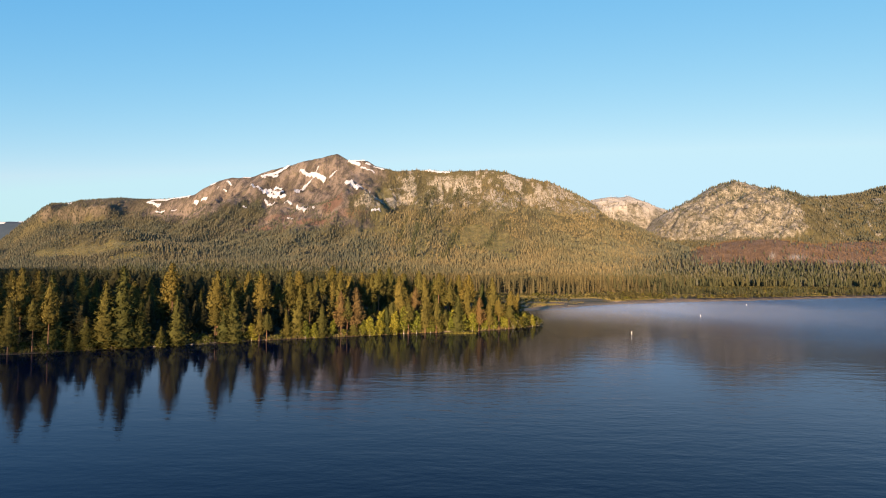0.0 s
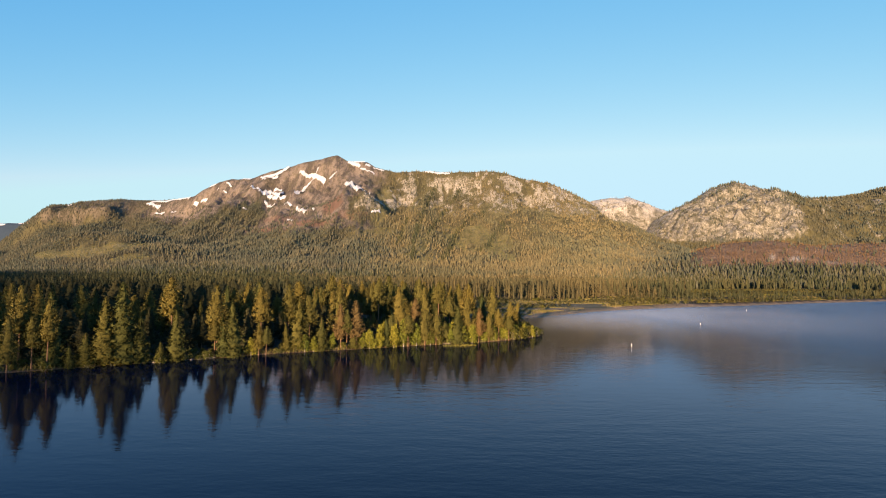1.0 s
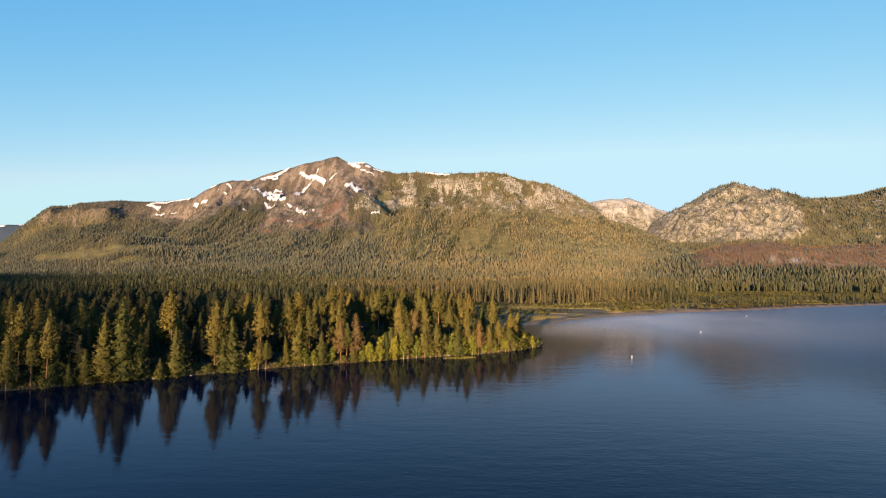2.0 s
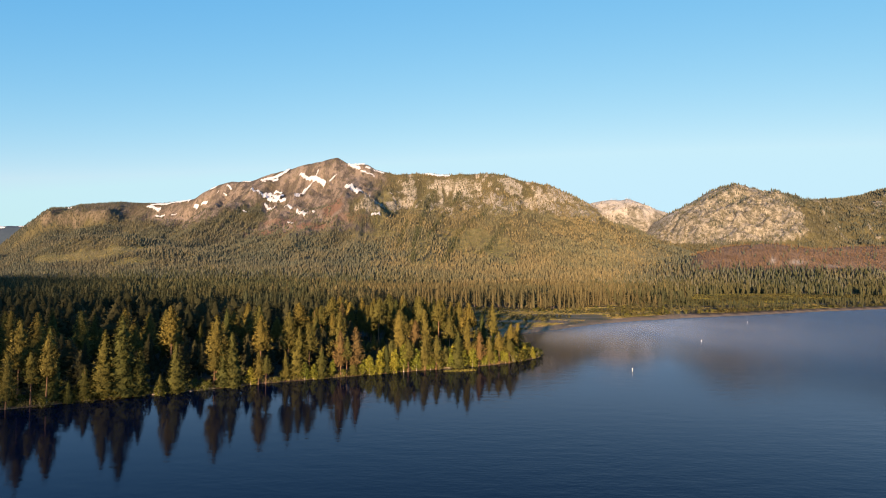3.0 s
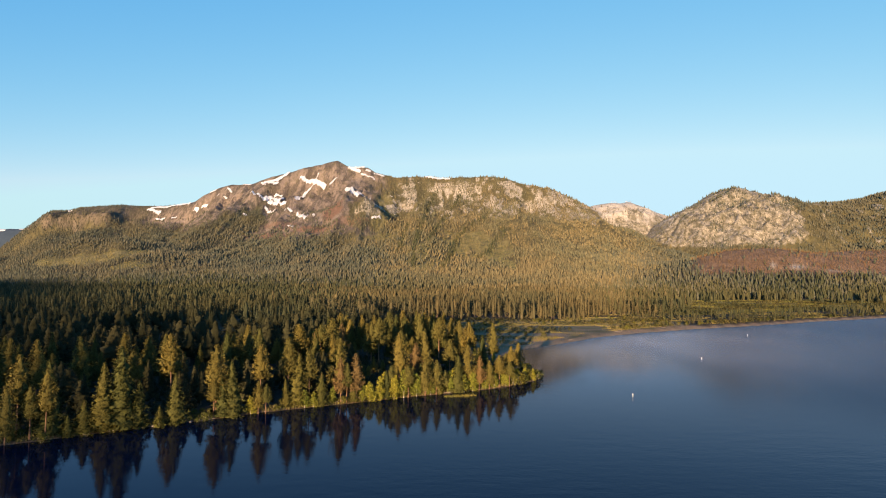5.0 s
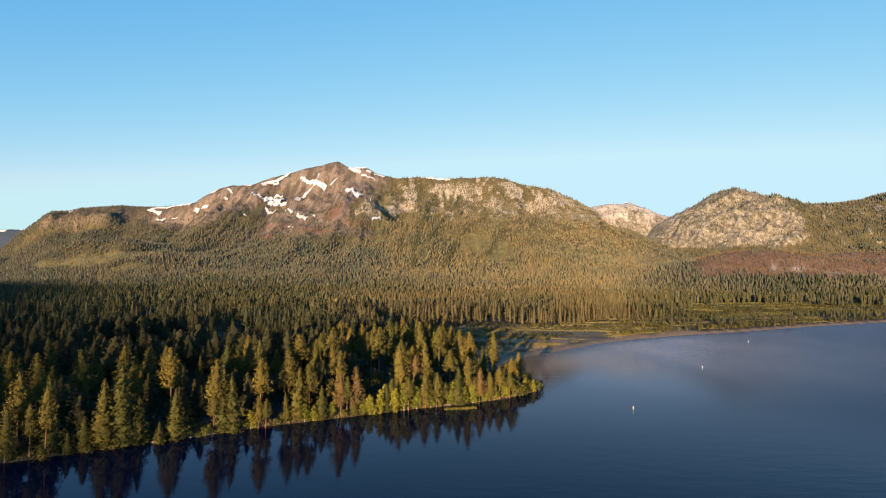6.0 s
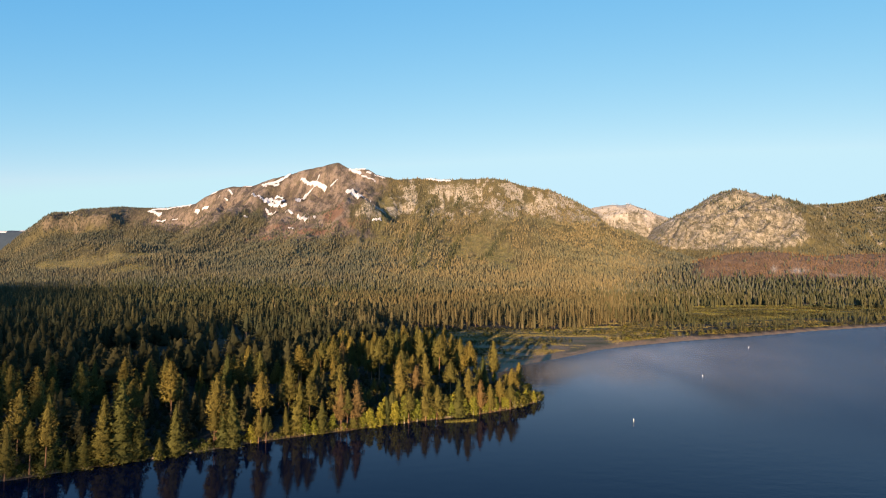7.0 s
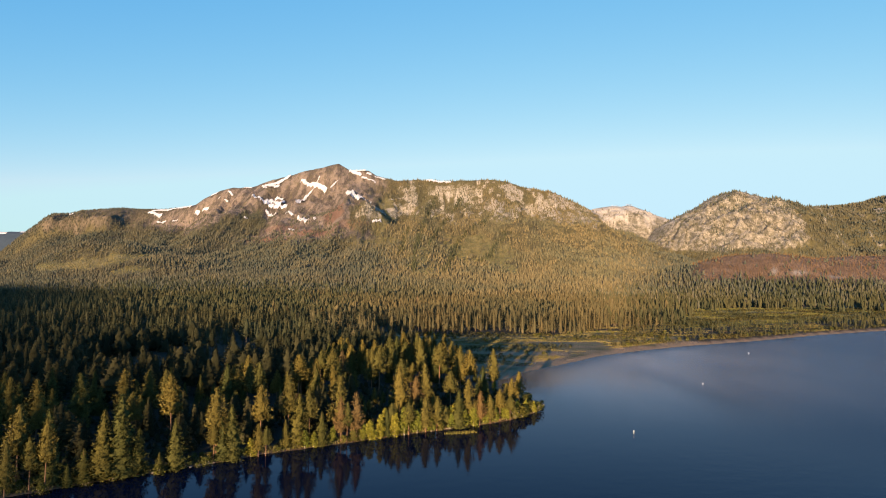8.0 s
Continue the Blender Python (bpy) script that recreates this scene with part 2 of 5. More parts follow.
def inside(px, py, poly):
    hit = np.zeros(px.shape, bool)
    for (x0, y0), (x1, y1) in zip(poly, np.roll(poly, -1, axis=0)):
        if y0 == y1:
            continue
        crosses = (y0 > py) != (y1 > py)
        hit ^= crosses & (px < (x1 - x0) * (py - y0) / (y1 - y0) + x0)
    return hit


def edge_distance(px, py, line, closed=False):
    best = np.full(px.shape, 1e18)
    ends = np.roll(line, -1, axis=0) if closed else line[1:]
    for (x0, y0), (x1, y1) in zip(line, ends):
        dx, dy = x1 - x0, y1 - y0
        t = np.clip(((px - x0) * dx + (py - y0) * dy) / (dx * dx + dy * dy), 0, 1)
        best = np.minimum(best, (px - x0 - t * dx) ** 2 + (py - y0 - t * dy) ** 2)
    return np.sqrt(best)


LAKE = np.vstack([SHORE, [(9000, -12000), (-9000, -12000)]])


def from_shore(x, y):
    """Metres inland from the waterline; below zero in the lake."""
    x, y = np.asarray(x, float), np.asarray(y, float)
    d = edge_distance(x, y, SHORE)
    return np.where(inside(x, y, LAKE), -d, d) + 2.2 * (fbm(x / 9, y / 9, 3, 3) - 0.5)


def in_meadow(x, y):
    x, y = np.asarray(x, float), np.asarray(y, float)
    d = edge_distance(x, y, MEADOW, True)
    return np.where(inside(x, y, MEADOW), d, -d) + 22 * (fbm(x / 30, y / 30, 5, 3) - 0.5)


# the skyline of the main massif from the western shelf over the peak to the gap, at its crest 4.7 km away: x, z
CREST = np.array([
    (-4600, 60), (-3500, 150), (-3332, 231), (-3250, 295), (-3168, 368), (-3127, 398), (-3065, 445), (-3004, 496), (-2953, 518), (-2835, 519),
    (-2788, 528), (-2746, 541), (-2582, 555), (-2412, 567), (-2349, 561), (-2116, 559), (-1947, 581), (-1884, 594), (-1821, 642),
    (-1696, 702), (-1612, 724), (-1463, 730), (-1316, 782), (-1169, 821), (-1064, 860), (-937, 881), (-853, 905), (-819, 913),
    (-768, 888), (-738, 867), (-640, 860), (-598, 866), (-534, 822), (-386, 786), (-238, 796), (-132, 794), (-47, 783), (78, 792),
    (289, 803), (437, 788), (585, 742), (774, 712), (880, 664), (1048, 588), (1216, 505), (1383, 422), (1593, 333), (1805, 290), (4600, 200)], float)
DOME = np.array([
    (1250, 150), (1342, 315), (1396, 372), (1446, 436), (1512, 480), (1612, 530), (1674, 565), (1739, 606), (1790, 640), (1848, 661), (1905, 666),
    (1936, 660), (1971, 664), (2036, 652), (2101, 625), (2166, 602), (2261, 586), (2357, 575), (2457, 572), (2568, 575), (2652, 585),
    (2748, 600), (2829, 612), (2879, 637), (2960, 657), (3300, 700), (4600, 600)], float)
FAR = np.array([(700, 420), (1044, 574), (1123, 608), (1197, 622), (1271, 632), (1328, 625), (1394, 639), (1437, 624), (1511, 598), (1585, 566),
                (1681, 536), (1785, 502), (2300, 380)], float)
# ribs (above zero) and gullies of the front: x at the crest, shift towards the foot, half width, height
RIBS = [(-800, 210, 95, 22), (-570, 110, 90, 26), (-420, 40, 75, 26), (-270, 120, 85, 52), (-95, -330, 60, -50), (100, -420, 70, -42), (330, 40, 150, 40),
        (560, 160, 90, -34), (760, 330, 110, 40), (-1120, -120, 90, -46), (-1250, -160, 90, 34), (-1470, 60, 120, 44), (-1950, 260, 120, -52),
        (-2330, 140, 80, -8), (-2650, 60, 170, 36), (1050, 330, 120, 28)]


def land_height(x, y):
    x, y = np.asarray(x, float), np.asarray(y, float)
    s = from_shore(x, y)
    bank = np.where(s > 0, 0.7 * np.tanh(s / 2.5) + 1.6 * np.tanh(s / 70), np.maximum(-7, 0.14 * s))
    bank = bank + np.where(s > 8, 0.8 * (fbm(x / 14, y / 14, 8, 3) - 0.5) * smooth(s, 8, 30), 0)
    bank = bank + 1.5 * smooth(s, 0, 16) * smooth(x, 120, 200)          # the far beach rises to a low berm
    bank = bank - 1.9 * np.exp(-(((x - 58 - 0.55 * (y - 470)) / 9) ** 2 + ((y - 470) / 17) ** 2))
    # the long front of the main massif, its foot pushed in and out by spurs
    fan = x * 4700 / np.maximum(y, 1500)          # the western flank runs out obliquely
    along = x + (fan - x) * smooth(-fan, 2300, 2900)
    crest = np.interp(along, CREST[:, 0], CREST[:, 1])
    crest = crest + 12 * (ridged(x / 60, np.zeros_like(x), 17, 3) - 0.62) * smooth(x, -1900, -1600) * (1 - smooth(x, 1000, 1300))
    spur = 400 * (ridged(x / 1150, y / 3500, 11, 3) - 0.62) * smooth(y, 1700, 2800) * (1 - smooth(y, 3900, 4650))
    v = np.clip((y - 1480 + spur) / (4700 - 1480), 0, 1.2)
    up = np.where(v <= 1, 0.11 * v + 0.89 * np.power(v, 2.7), 1 - 2.0 * (v - 1))
    ledge = np.where((v > 0.84) & (v <= 1), 0.648 + 0.352 * smooth(v, 0.84, 0.885), up)     # the western shelf ends in a cliff
    up = up + 0.62 * (ledge - up) * smooth(x, -3080, -2900) * (1 - smooth(x, -2360, -2260))
    body = crest * up
    top = smooth(np.abs(y - 4700), 0, 900)
    brink = smooth(np.abs(y - 4700), 20, 260)
    crag = (ridged(x / 420, y / 520, 21, 6) - 0.6) * 105 + (ridged(x / 140, y / 480, 31, 5) - 0.6) * 100
    crag = crag - 62 * (1 - top)
    bare = smooth(x, -1800, -1500) * (1 - smooth(x, -560, -380)) * smooth(body, 380, 560)
    crag = crag + bare * ((ridged(x / 62, y / 210, 36, 4) - 0.6) * 78)
    face = smooth(v, 0.30, 0.80) * (1 - smooth(v, 0.975, 1.0))
    for x0, shift, half, height in RIBS:
        off = (x + 24 * (fbm(y / 120, x / 400, 39, 2) - 0.5) - x0 - shift * (1 - v) / 0.3) / half
        crag = crag + 1.25 * height * face * np.exp(-np.abs(off) ** 1.4)
    main = body + crag * np.clip(body / 420, 0, 1) * (0.10 * brink + 0.9 * np.maximum(top, 0.75 * brink))
    # the granite dome and the ridge that runs on from it
    dome = 0.975 * np.interp(x, DOME[:, 0], DOME[:, 1])
    w = np.clip((y - 2850) / (4300 - 2850), 0, 1)
    back = 1 - 0.5 * smooth(y, 4300, 5000)
    dz = dome * np.power(np.sin(w * np.pi / 2), 2.1) * back
    rough = (ridged(x / 260, y / 300, 41, 6) - 0.6) * 150 + (ridged(x / 90, y / 150, 45, 5) - 0.6) * 85 + (ridged((x + 0.5 * y) / 46, y / 60, 47, 3) - 0.6) * 34
    dz = dz + rough * np.clip(dz / 300, 0, 1) * (0.08 + 0.92 * smooth(np.abs(y - 4300), 0, 420))
    # a far pale ridge in the gap
    far = np.interp(x, FAR[:, 0], FAR[:, 1], left=0, right=0) * smooth(y, 3900, 4880)
    far = far + (ridged(x / 200, y / 300, 51, 5) - 0.6) * 70 * smooth(far, 100, 400) * smooth(4900 - y, 0, 300)
    # a wooded knoll before the western shelf, and the moraine with the scorched wood
    knoll = 112 * np.exp(-(((x + 1740) / 330) ** 2 + ((y - 3080) / 230) ** 2)) + 46 * np.exp(-(((x + 1290) / 300) ** 2 + ((y - 2800) / 200) ** 2))
    mor = 128 * np.exp(-((y - 2350 - 0.1 * (x - 1200)) / 430) ** 2) * smooth(x, 620, 1250)
    mor = mor * (0.62 + 0.72 * fbm(x / 330, y / 600, 61, 4))
    high = np.maximum(np.maximum(main, dz), far) + mor + knoll
    return bank + high


# patches on the mountain front: x, z, half width, half height, weight
PALE = [(-275, 650, 62, 95, 1.0), (-290, 540, 70, 60, 0.95), (-332, 505, 60, 40, 0.8), (-478, 470, 55, 55, 0.75), (118, 700, 150, 60, 0.62),
        (-60, 700, 90, 50, 0.60), (-62, 525, 55, 40, 0.55), (480, 672, 62, 85, 0.95), (540, 560, 150, 62, 0.78), (395, 500, 75, 50, 0.72),
        (690, 590, 120, 60, 0.66), (812, 650, 90, 55, 0.92), (930, 480, 120, 70, 0.68), (800, 500, 90, 55, 0.6), (250, 620, 120, 60, 0.45)]
LAWN = [(-405, 470, 60, 110, 0.9), (-330, 620, 40, 60, 0.5), (-410, 275, 120, 36, 0.8), (120, 245, 105, 85, 1.0), (255, 178, 85, 85, 1.0), (-140, 160, 45, 70, 0.8),
        (-60, 108, 60, 40, 0.7), (-40, 330, 40, 70, 0.6), (-1600, 118, 150, 28, 0.9), (-1740, 100, 130, 24, 1.0), (-1500, 140, 110, 22, 1.0), (-1640, 185, 120, 40, 0.5),
        (-1275, 80, 70, 20, 0.9), (-600, 330, 70, 30, 0.4)]
REDDISH = [(-690, 455, 62, 66, 0.8), (-790, 318, 120, 22, 0.85), (-1020, 278, 120, 18, 0.8), (-1010, 360, 130, 26, 0.5), (-560, 380, 90, 30, 0.45)]
GROVES = [(-1290, 380, 130, 80, 1.0), (-1400, 300, 140, 60, 0.9), (-530, 445, 62, 75, 1.0), (-500, 375, 70, 50, 0.9), (-520, 700, 60, 60, 0.4),
          (-170, 560, 60, 160, 0.9), (-190, 340, 70, 110, 0.9)]


def track_height(x):
    """The height at which a pale forest track crosses the scorched moraine."""
    return 93 - 0.115 * (x - 1120)


# gullies down the wooded front, filled with darker trees: x, z from the top down
GULLIES = [[(-66, 685), (-120, 534), (-152, 347), (-164, 188), (-149, 101)], [(96, 637), (23, 483), (-53, 358), (-93, 262)],
           [(253, 435), (117, 341), (39, 235), (22, 163), (-12, 99)], [(337, 326), (231, 200), (170, 150)], [(-236, 348), (-244, 190)]]


def gully(x, z):
    near = np.full(np.shape(x), 1e9)
    for line in GULLIES:
        near = np.minimum(near, edge_distance(x, z, np.array(line, float)))
    return np.exp(-(near / 17.0) ** 2)


def blobs(x, z, rows, n):
    """The share of a list of ragged patches, 0 to 1; n: noise about 0."""
    best = np.zeros(np.shape(x))
    for x0, z0, rx, rz, weight in rows:
        d = np.sqrt(((x - x0) / rx) ** 2 + ((z - z0) / rz) ** 2)
        best = np.maximum(best, weight * smooth(1.35 - d + 1.9 * n, 0.0, 0.55))
    return best


def cover(x, y, z):
    """Shares of the ground cover: trees, meadow, sand, brown rock, granite, scorched, rust, bare."""
    s = from_shore(x, y)
    n1, n2 = fbm(x / 170, y / 260, 71, 5), fbm(x / 60, y / 110, 81, 4)
    n3 = fbm(x / 26, y / 60, 91, 3)
    front = smooth(y, 2300, 2600)
    mead = smooth(in_meadow(x, y), -4, 8)
    # open marsh behind the belt of trees along the far beach
    marsh = smooth(s + 60 * (n2 - 0.5), 105, 135) * (1 - smooth(s + 70 * (n1 - 0.5), 420, 500)) * smooth(x, 260, 400) * (y < 1900)
    mead = np.maximum(mead, marsh * smooth(n2, 0.2, 0.42))
    sand = np.where(y > 395, 1 - smooth(s, 5, 10), 0.6 * (1 - smooth(s, 0.8, 2.2))) + smooth(s, 0, 4) * (1 - smooth(s, 16, 34)) \
        * smooth(fbm(x / 40, y / 40, 77, 3), 0.35, 0.6) * np.where((y > 395) & (y < 640), 1, 0.0)
    sand = np.maximum(sand, smooth(1.25 - np.hypot((x - 62 - 0.4 * (y - 500)) / 34, (y - 500) / 62) + 0.5 * (n2 - 0.5), 0.2, 0.4) * (s > 0))
    sand = np.maximum(sand, 0.3 * marsh * smooth(fbm(x / 90, y / 14, 79, 3), 0.56, 0.66))
    sand = np.maximum(sand, 0.6 * smooth(in_meadow(x, y), 0, 10) * smooth(fbm(x / 50, y / 12, 78, 3), 0.42, 0.56))
    sand = np.clip(sand, 0, 1)
    lawn = front * blobs(x, z, LAWN, n2 - 0.5) * (0.8 + 0.2 * smooth(n3, 0.3, 0.5))
    mead = np.maximum(mead, 0.95 * lawn)
    brush = 0.45 * smooth(z, 50, 140) * (0.6 + 0.8 * n2)        # thin brush under the mountain trees
    grove = front * blobs(x, z, GROVES, n2 - 0.5)
    # brown rock: the peak and its shelves, the scree west of it, the cliff of the western shelf
    ragged = 190 * (n1 - 0.5) + 210 * (n2 - 0.5)
    peak = smooth(z + 0.7 * ragged, 226, 300) * smooth(x, -1330, -1200) * (1 - smooth(x + 130 * (n2 - 0.5), -520, -400))
    scree = smooth(z + 0.12 * (x + 1700) + 0.5 * ragged, 315, 380) * smooth(x, -2250, -2080) * (1 - smooth(x, -1330, -1200))
    shelf = smooth(z + 0.8 * ragged, 350, 410) * (1 - smooth(x, -2250, -2080)) * (y > 3300)
    rock = np.clip(np.maximum(peak, np.maximum(scree, 0.5 * shelf)), 0, 1) * front * (1 - grove)
    pale = front * blobs(x, z, PALE, 0.6 * (n2 - 0.5) + 0.9 * (n3 - 0.5))
    speckled = smooth(z + 120 * (n1 - 0.5), 380, 500) * smooth(x, -380, -200) * (1 - smooth(x, 1150, 1350))
    pale = np.maximum(pale, speckled * smooth(n3 + 0.4 * (n2 - 0.5), 0.52, 0.66))
    domed = smooth(z + 60 * (n2 - 0.5), 212, 270) * smooth(x, 1290, 1360) * (1 - smooth(x + 0.9 * (520 - z) + 220 * (n1 - 0.5), 2060, 2240)) * smooth(y, 3000, 3200)
    ledges = 0.7 * smooth(z, 210, 290) * smooth(x, 2050, 2200) * smooth(0.5 * n2 + 0.5 * n3, 0.53, 0.60) * (y > 3000)
    gap = smooth(y, 3950, 4150) * smooth(x - 0.55 * (4880 - y), 850, 1000) * (1 - smooth(x, 1900, 2100)) * smooth(z, 200, 300) * (1 - smooth(z, 0, 1) * (y < 4400) * (x > 1500))
    granite = np.clip(np.maximum(np.maximum(pale, domed), np.maximum(gap, ledges)), 0, 1)
    trees = 1 - np.maximum(np.where(z > 60, smooth(mead, 0.1, 0.75), mead), np.clip(sand, 0, 1))
    trees = trees * (1 - 0.97 * rock * (1 - (0.42 + 0.25 * (z < 350)) * smooth(n2 + 0.06 * (z < 350), 0.50, 0.62) * (z < 520)))
    trees = trees * (1 - granite * np.where(domed > 0.5, 0.90 - 0.62 * smooth(0.5 * n2 + 0.5 * n3, 0.47, 0.58), 0.62 - 0.30 * smooth(n3, 0.42, 0.56)))
    upper = smooth(z, 330, 420) * smooth(x, -420, -250) * (1 - smooth(x, 1300, 1500))
    trees = trees * np.where(z > 70, 0.52 + 0.6 * smooth(0.5 * n1 + 0.5 * n2, 0.38, 0.56), 1) * (1 - 0.25 * upper)
    trees = np.maximum(trees, np.maximum(0.95 * grove, gully(x, z) * (y > 2500)))
    trees = trees * np.where(gap > 0.5, 0.10, 1) * np.where((x < -560) & (x > -1950) & (z > 560), 0, 1)
    trees = np.where((x < -2000) & (z > 380), np.maximum(trees, 0.62 * smooth(n2, 0.42, 0.55)), trees)
    trees = trees * np.where((x > 2150) & (z > 200), 1.3, 1)
    trees = trees * smooth(s, 2.5, 3.5)
    granite = np.maximum(granite, 0.34 * upper) * (1 - 0.35 * gap)
    mead = np.maximum(mead, brush * (1 - rock))
    burnt = smooth(z - 24 * n2, 46, 64) * smooth(x - 0.35 * (y - 2300) + 160 * (n1 - 0.5), 830, 900) * (1 - smooth(y, 2700, 3000)) * smooth(y, 1500, 1700)
    rust = front * blobs(x, z, REDDISH, 0.6 * (n2 - 0.5) + 0.6 * (n3 - 0.5))
    bare = 0.85 * gap * smooth(0.5 * n2 + 0.5 * n3 + 0.0012 * (z - 520), 0.40, 0.56)
    track = np.exp(-((z - track_height(x)) / 3.0) ** 2) * burnt * (x > 1060) * (y < 2130)
    bare = np.maximum(bare, np.maximum(0.8 * track, 0.42 * pale * smooth(n3, 0.40, 0.60)))
    return trees * (1 - track), mead, sand, rock, granite, burnt, rust, bare


# ------------------------------------------------------------------ mesh helpers
def mesh_of(name, verts, faces, mats, tint=None, index=None, floats=None, shade=False, normals=None):
    """A mesh from arrays of corners and of triangles or quads; normals: rounded ones for the leaves of a crown."""
    me = bpy.data.meshes.new(name)
    verts, faces = np.asarray(verts, np.float32), np.asarray(faces, np.int32)
    if normals is not None:
        a, b, c = verts[faces[:, 0]], verts[faces[:, 1]], verts[faces[:, 2]]
        inward = (np.cross(b - a, c - a) * normals[faces].mean(axis=1)).sum(axis=1) < 0
        faces = np.where(inward[:, None], faces[:, ::-1], faces)
    k = faces.shape[1]
    me.vertices.add(len(verts))
    me.vertices.foreach_set("co", verts.ravel())
    me.loops.add(faces.size)
    me.loops.foreach_set("vertex_index", faces.ravel())
    me.polygons.add(len(faces))
    me.polygons.foreach_set("loop_start", np.arange(0, faces.size, k, dtype=np.int32))
    if index is not None:
        me.polygons.foreach_set("material_index", np.asarray(index, np.int32))
    if shade:
        me.polygons.foreach_set("use_smooth", np.ones(len(faces), bool))
    for mat in mats:
        me.materials.append(mat)
    extra = dict(floats or {})
    if tint is not None:
        extra["tint"] = tint
    for key, values in extra.items():
        me.attributes.new(key, "FLOAT", "POINT").data.foreach_set("value", np.asarray(values, np.float32))
    me.update(calc_edges=True)
    me.validate()
    if normals is not None:
        me.polygons.foreach_set("use_smooth", np.ones(len(faces), bool))
        me.normals_split_custom_set_from_vertices(np.asarray(normals, np.float32))
    return me


def part(name, me, parent, label=""):
    ob = new(name, me)
    ob.parent = parent
    return tagged(ob, label) if label else ob


def bm_mesh(name, bm, mats, shade=False):
    me = bpy.data.meshes.new(name)
    bm.to_mesh(me)
    bm.free()
    for mat in mats:
        me.materials.append(mat)
    if shade:
        for p in me.polygons:
            p.use_smooth = True
    return me


# ------------------------------------------------------------------ land and lake
def build_land():
    rows = np.r_[60 * np.power(2900 / 60, np.linspace(0, 1, 200)), np.arange(2912, 4760, 12.0), np.arange(4760, 5300, 36.0)]
    cols = np.linspace(-0.88, 0.88, 700)
    yy, uu = np.meshgrid(rows, cols, indexing="ij")
    xx = uu * (yy + 620)
    zz = land_height(xx, yy)
    trees, mead, sand, rock, granite, burnt, rust, bare = cover(xx, yy, zz)
    nr, nc = xx.shape
    i = (np.arange(nr - 1)[:, None] * nc + np.arange(nc - 1)[None, :]).ravel()
    faces = np.stack([i, i + 1, i + nc + 1, i + nc], axis=1)
    # the lake's floor needs no more than its first few metres
    low = zz.ravel()[faces].max(axis=1) > -6.9
    faces = faces[low]
    verts = np.stack([xx.ravel(), yy.ravel(), zz.ravel()], axis=1)
    floats = {"meadow": mead.ravel(), "sand": sand.ravel(), "rock": rock.ravel(), "granite": granite.ravel(), "rust": rust.ravel(), "burnt": burnt.ravel(), "bare": bare.ravel()}
    used = np.zeros(len(verts), bool)
    used[faces.ravel()] = True
    remap = np.cumsum(used) - 1
    me = mesh_of("ground", verts[used], remap[faces], [M_LAND], floats={k: f[used] for k, f in floats.items()}, shade=True)
    tagged(new("ground", me), "wooded plain rising to brown rocky mountains behind the lake", "land", kind="structure")


build_land()


def build_west_hill():
    """A wooded hill far to the west, haze blue put into its colour, with the last snow along its top."""
    xs, ys = np.arange(-4900, -2990, 24.0), np.linspace(4450, 4985, 34)
    gx, gy = np.meshgrid(xs, ys)

    def rise(x, y):
        return (388 + 26 * fbm(x / 150, y / 300, 57, 3)) * smooth(y, 4560, 4940) + 12 * (ridged(x / 90, y / 130, 58, 3) - 0.6)
    n = len(xs)
    i = (np.arange(len(ys) - 1)[:, None] * n + np.arange(n - 1)[None, :]).ravel()
    faces = np.stack([i, i + 1, i + n + 1, i + n], axis=1)
    me = mesh_of("far_hill", np.stack([gx.ravel(), gy.ravel(), rise(gx, gy).ravel()], axis=1), faces, [M_HILL_HAZE, M_SNOW], shade=True,
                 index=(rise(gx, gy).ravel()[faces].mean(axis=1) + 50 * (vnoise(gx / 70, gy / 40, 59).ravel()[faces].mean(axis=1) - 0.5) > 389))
    tagged(new("far_hill", me), "wooded hill far off, painted haze blue, with a thin rim of snow", "hill", kind="structure")


build_west_hill()


def build_lake():
    xs = np.r_[-9000, -2000, np.arange(-600, 1500, 25.0), 3000, 9000]
    ys = np.r_[-9000, -2000, -500, np.arange(-100, 1200, 25.0), 2500]
    gx, gy = np.meshgrid(xs, ys)
    off = edge_distance(gx, gy, SHORE[3:16])
    ripple = 0.5 + 0.75 * smooth(off, 30, 190) + 0.6 * smooth(off, 60, 240) * smooth(gy + 0.4 * gx, 380, 560)      # the wooded point shelters the water below it
    n = len(xs)
    i = (np.arange(len(ys) - 1)[:, None] * n + np.arange(n - 1)[None, :]).ravel()
    faces = np.stack([i, i + 1, i + n + 1, i + n], axis=1)
    verts = np.stack([gx.ravel(), gy.ravel(), np.zeros(gx.size)], axis=1)
    me = mesh_of("water", verts, faces, [M_WATER], floats={"ripple": ripple.ravel(), "wind": (smooth(off, 25, 150) * smooth(gy + 0.4 * gx, 190, 340)).ravel()}, shade=True)
    tagged(new("water", me), "calm dark blue lake with small ripples", "lake", kind="structure")


build_lake()


# unseen ridge across the lake, added so its crest shades the western woods: x, z
SHADE_CREST = np.array([(-9000, 300), (-4200, 400), (-3000, 410), (-2400, 395), (-1770, 334), (-1400, 297), (-1130, 269), (-960, 253), (-880, 247),
                       (-842, 240), (-825, 223), (-805, 208), (-780, 188), (-700, 168), (0, 150), (1500, 140), (4000, 160), (9000, 120)], float)


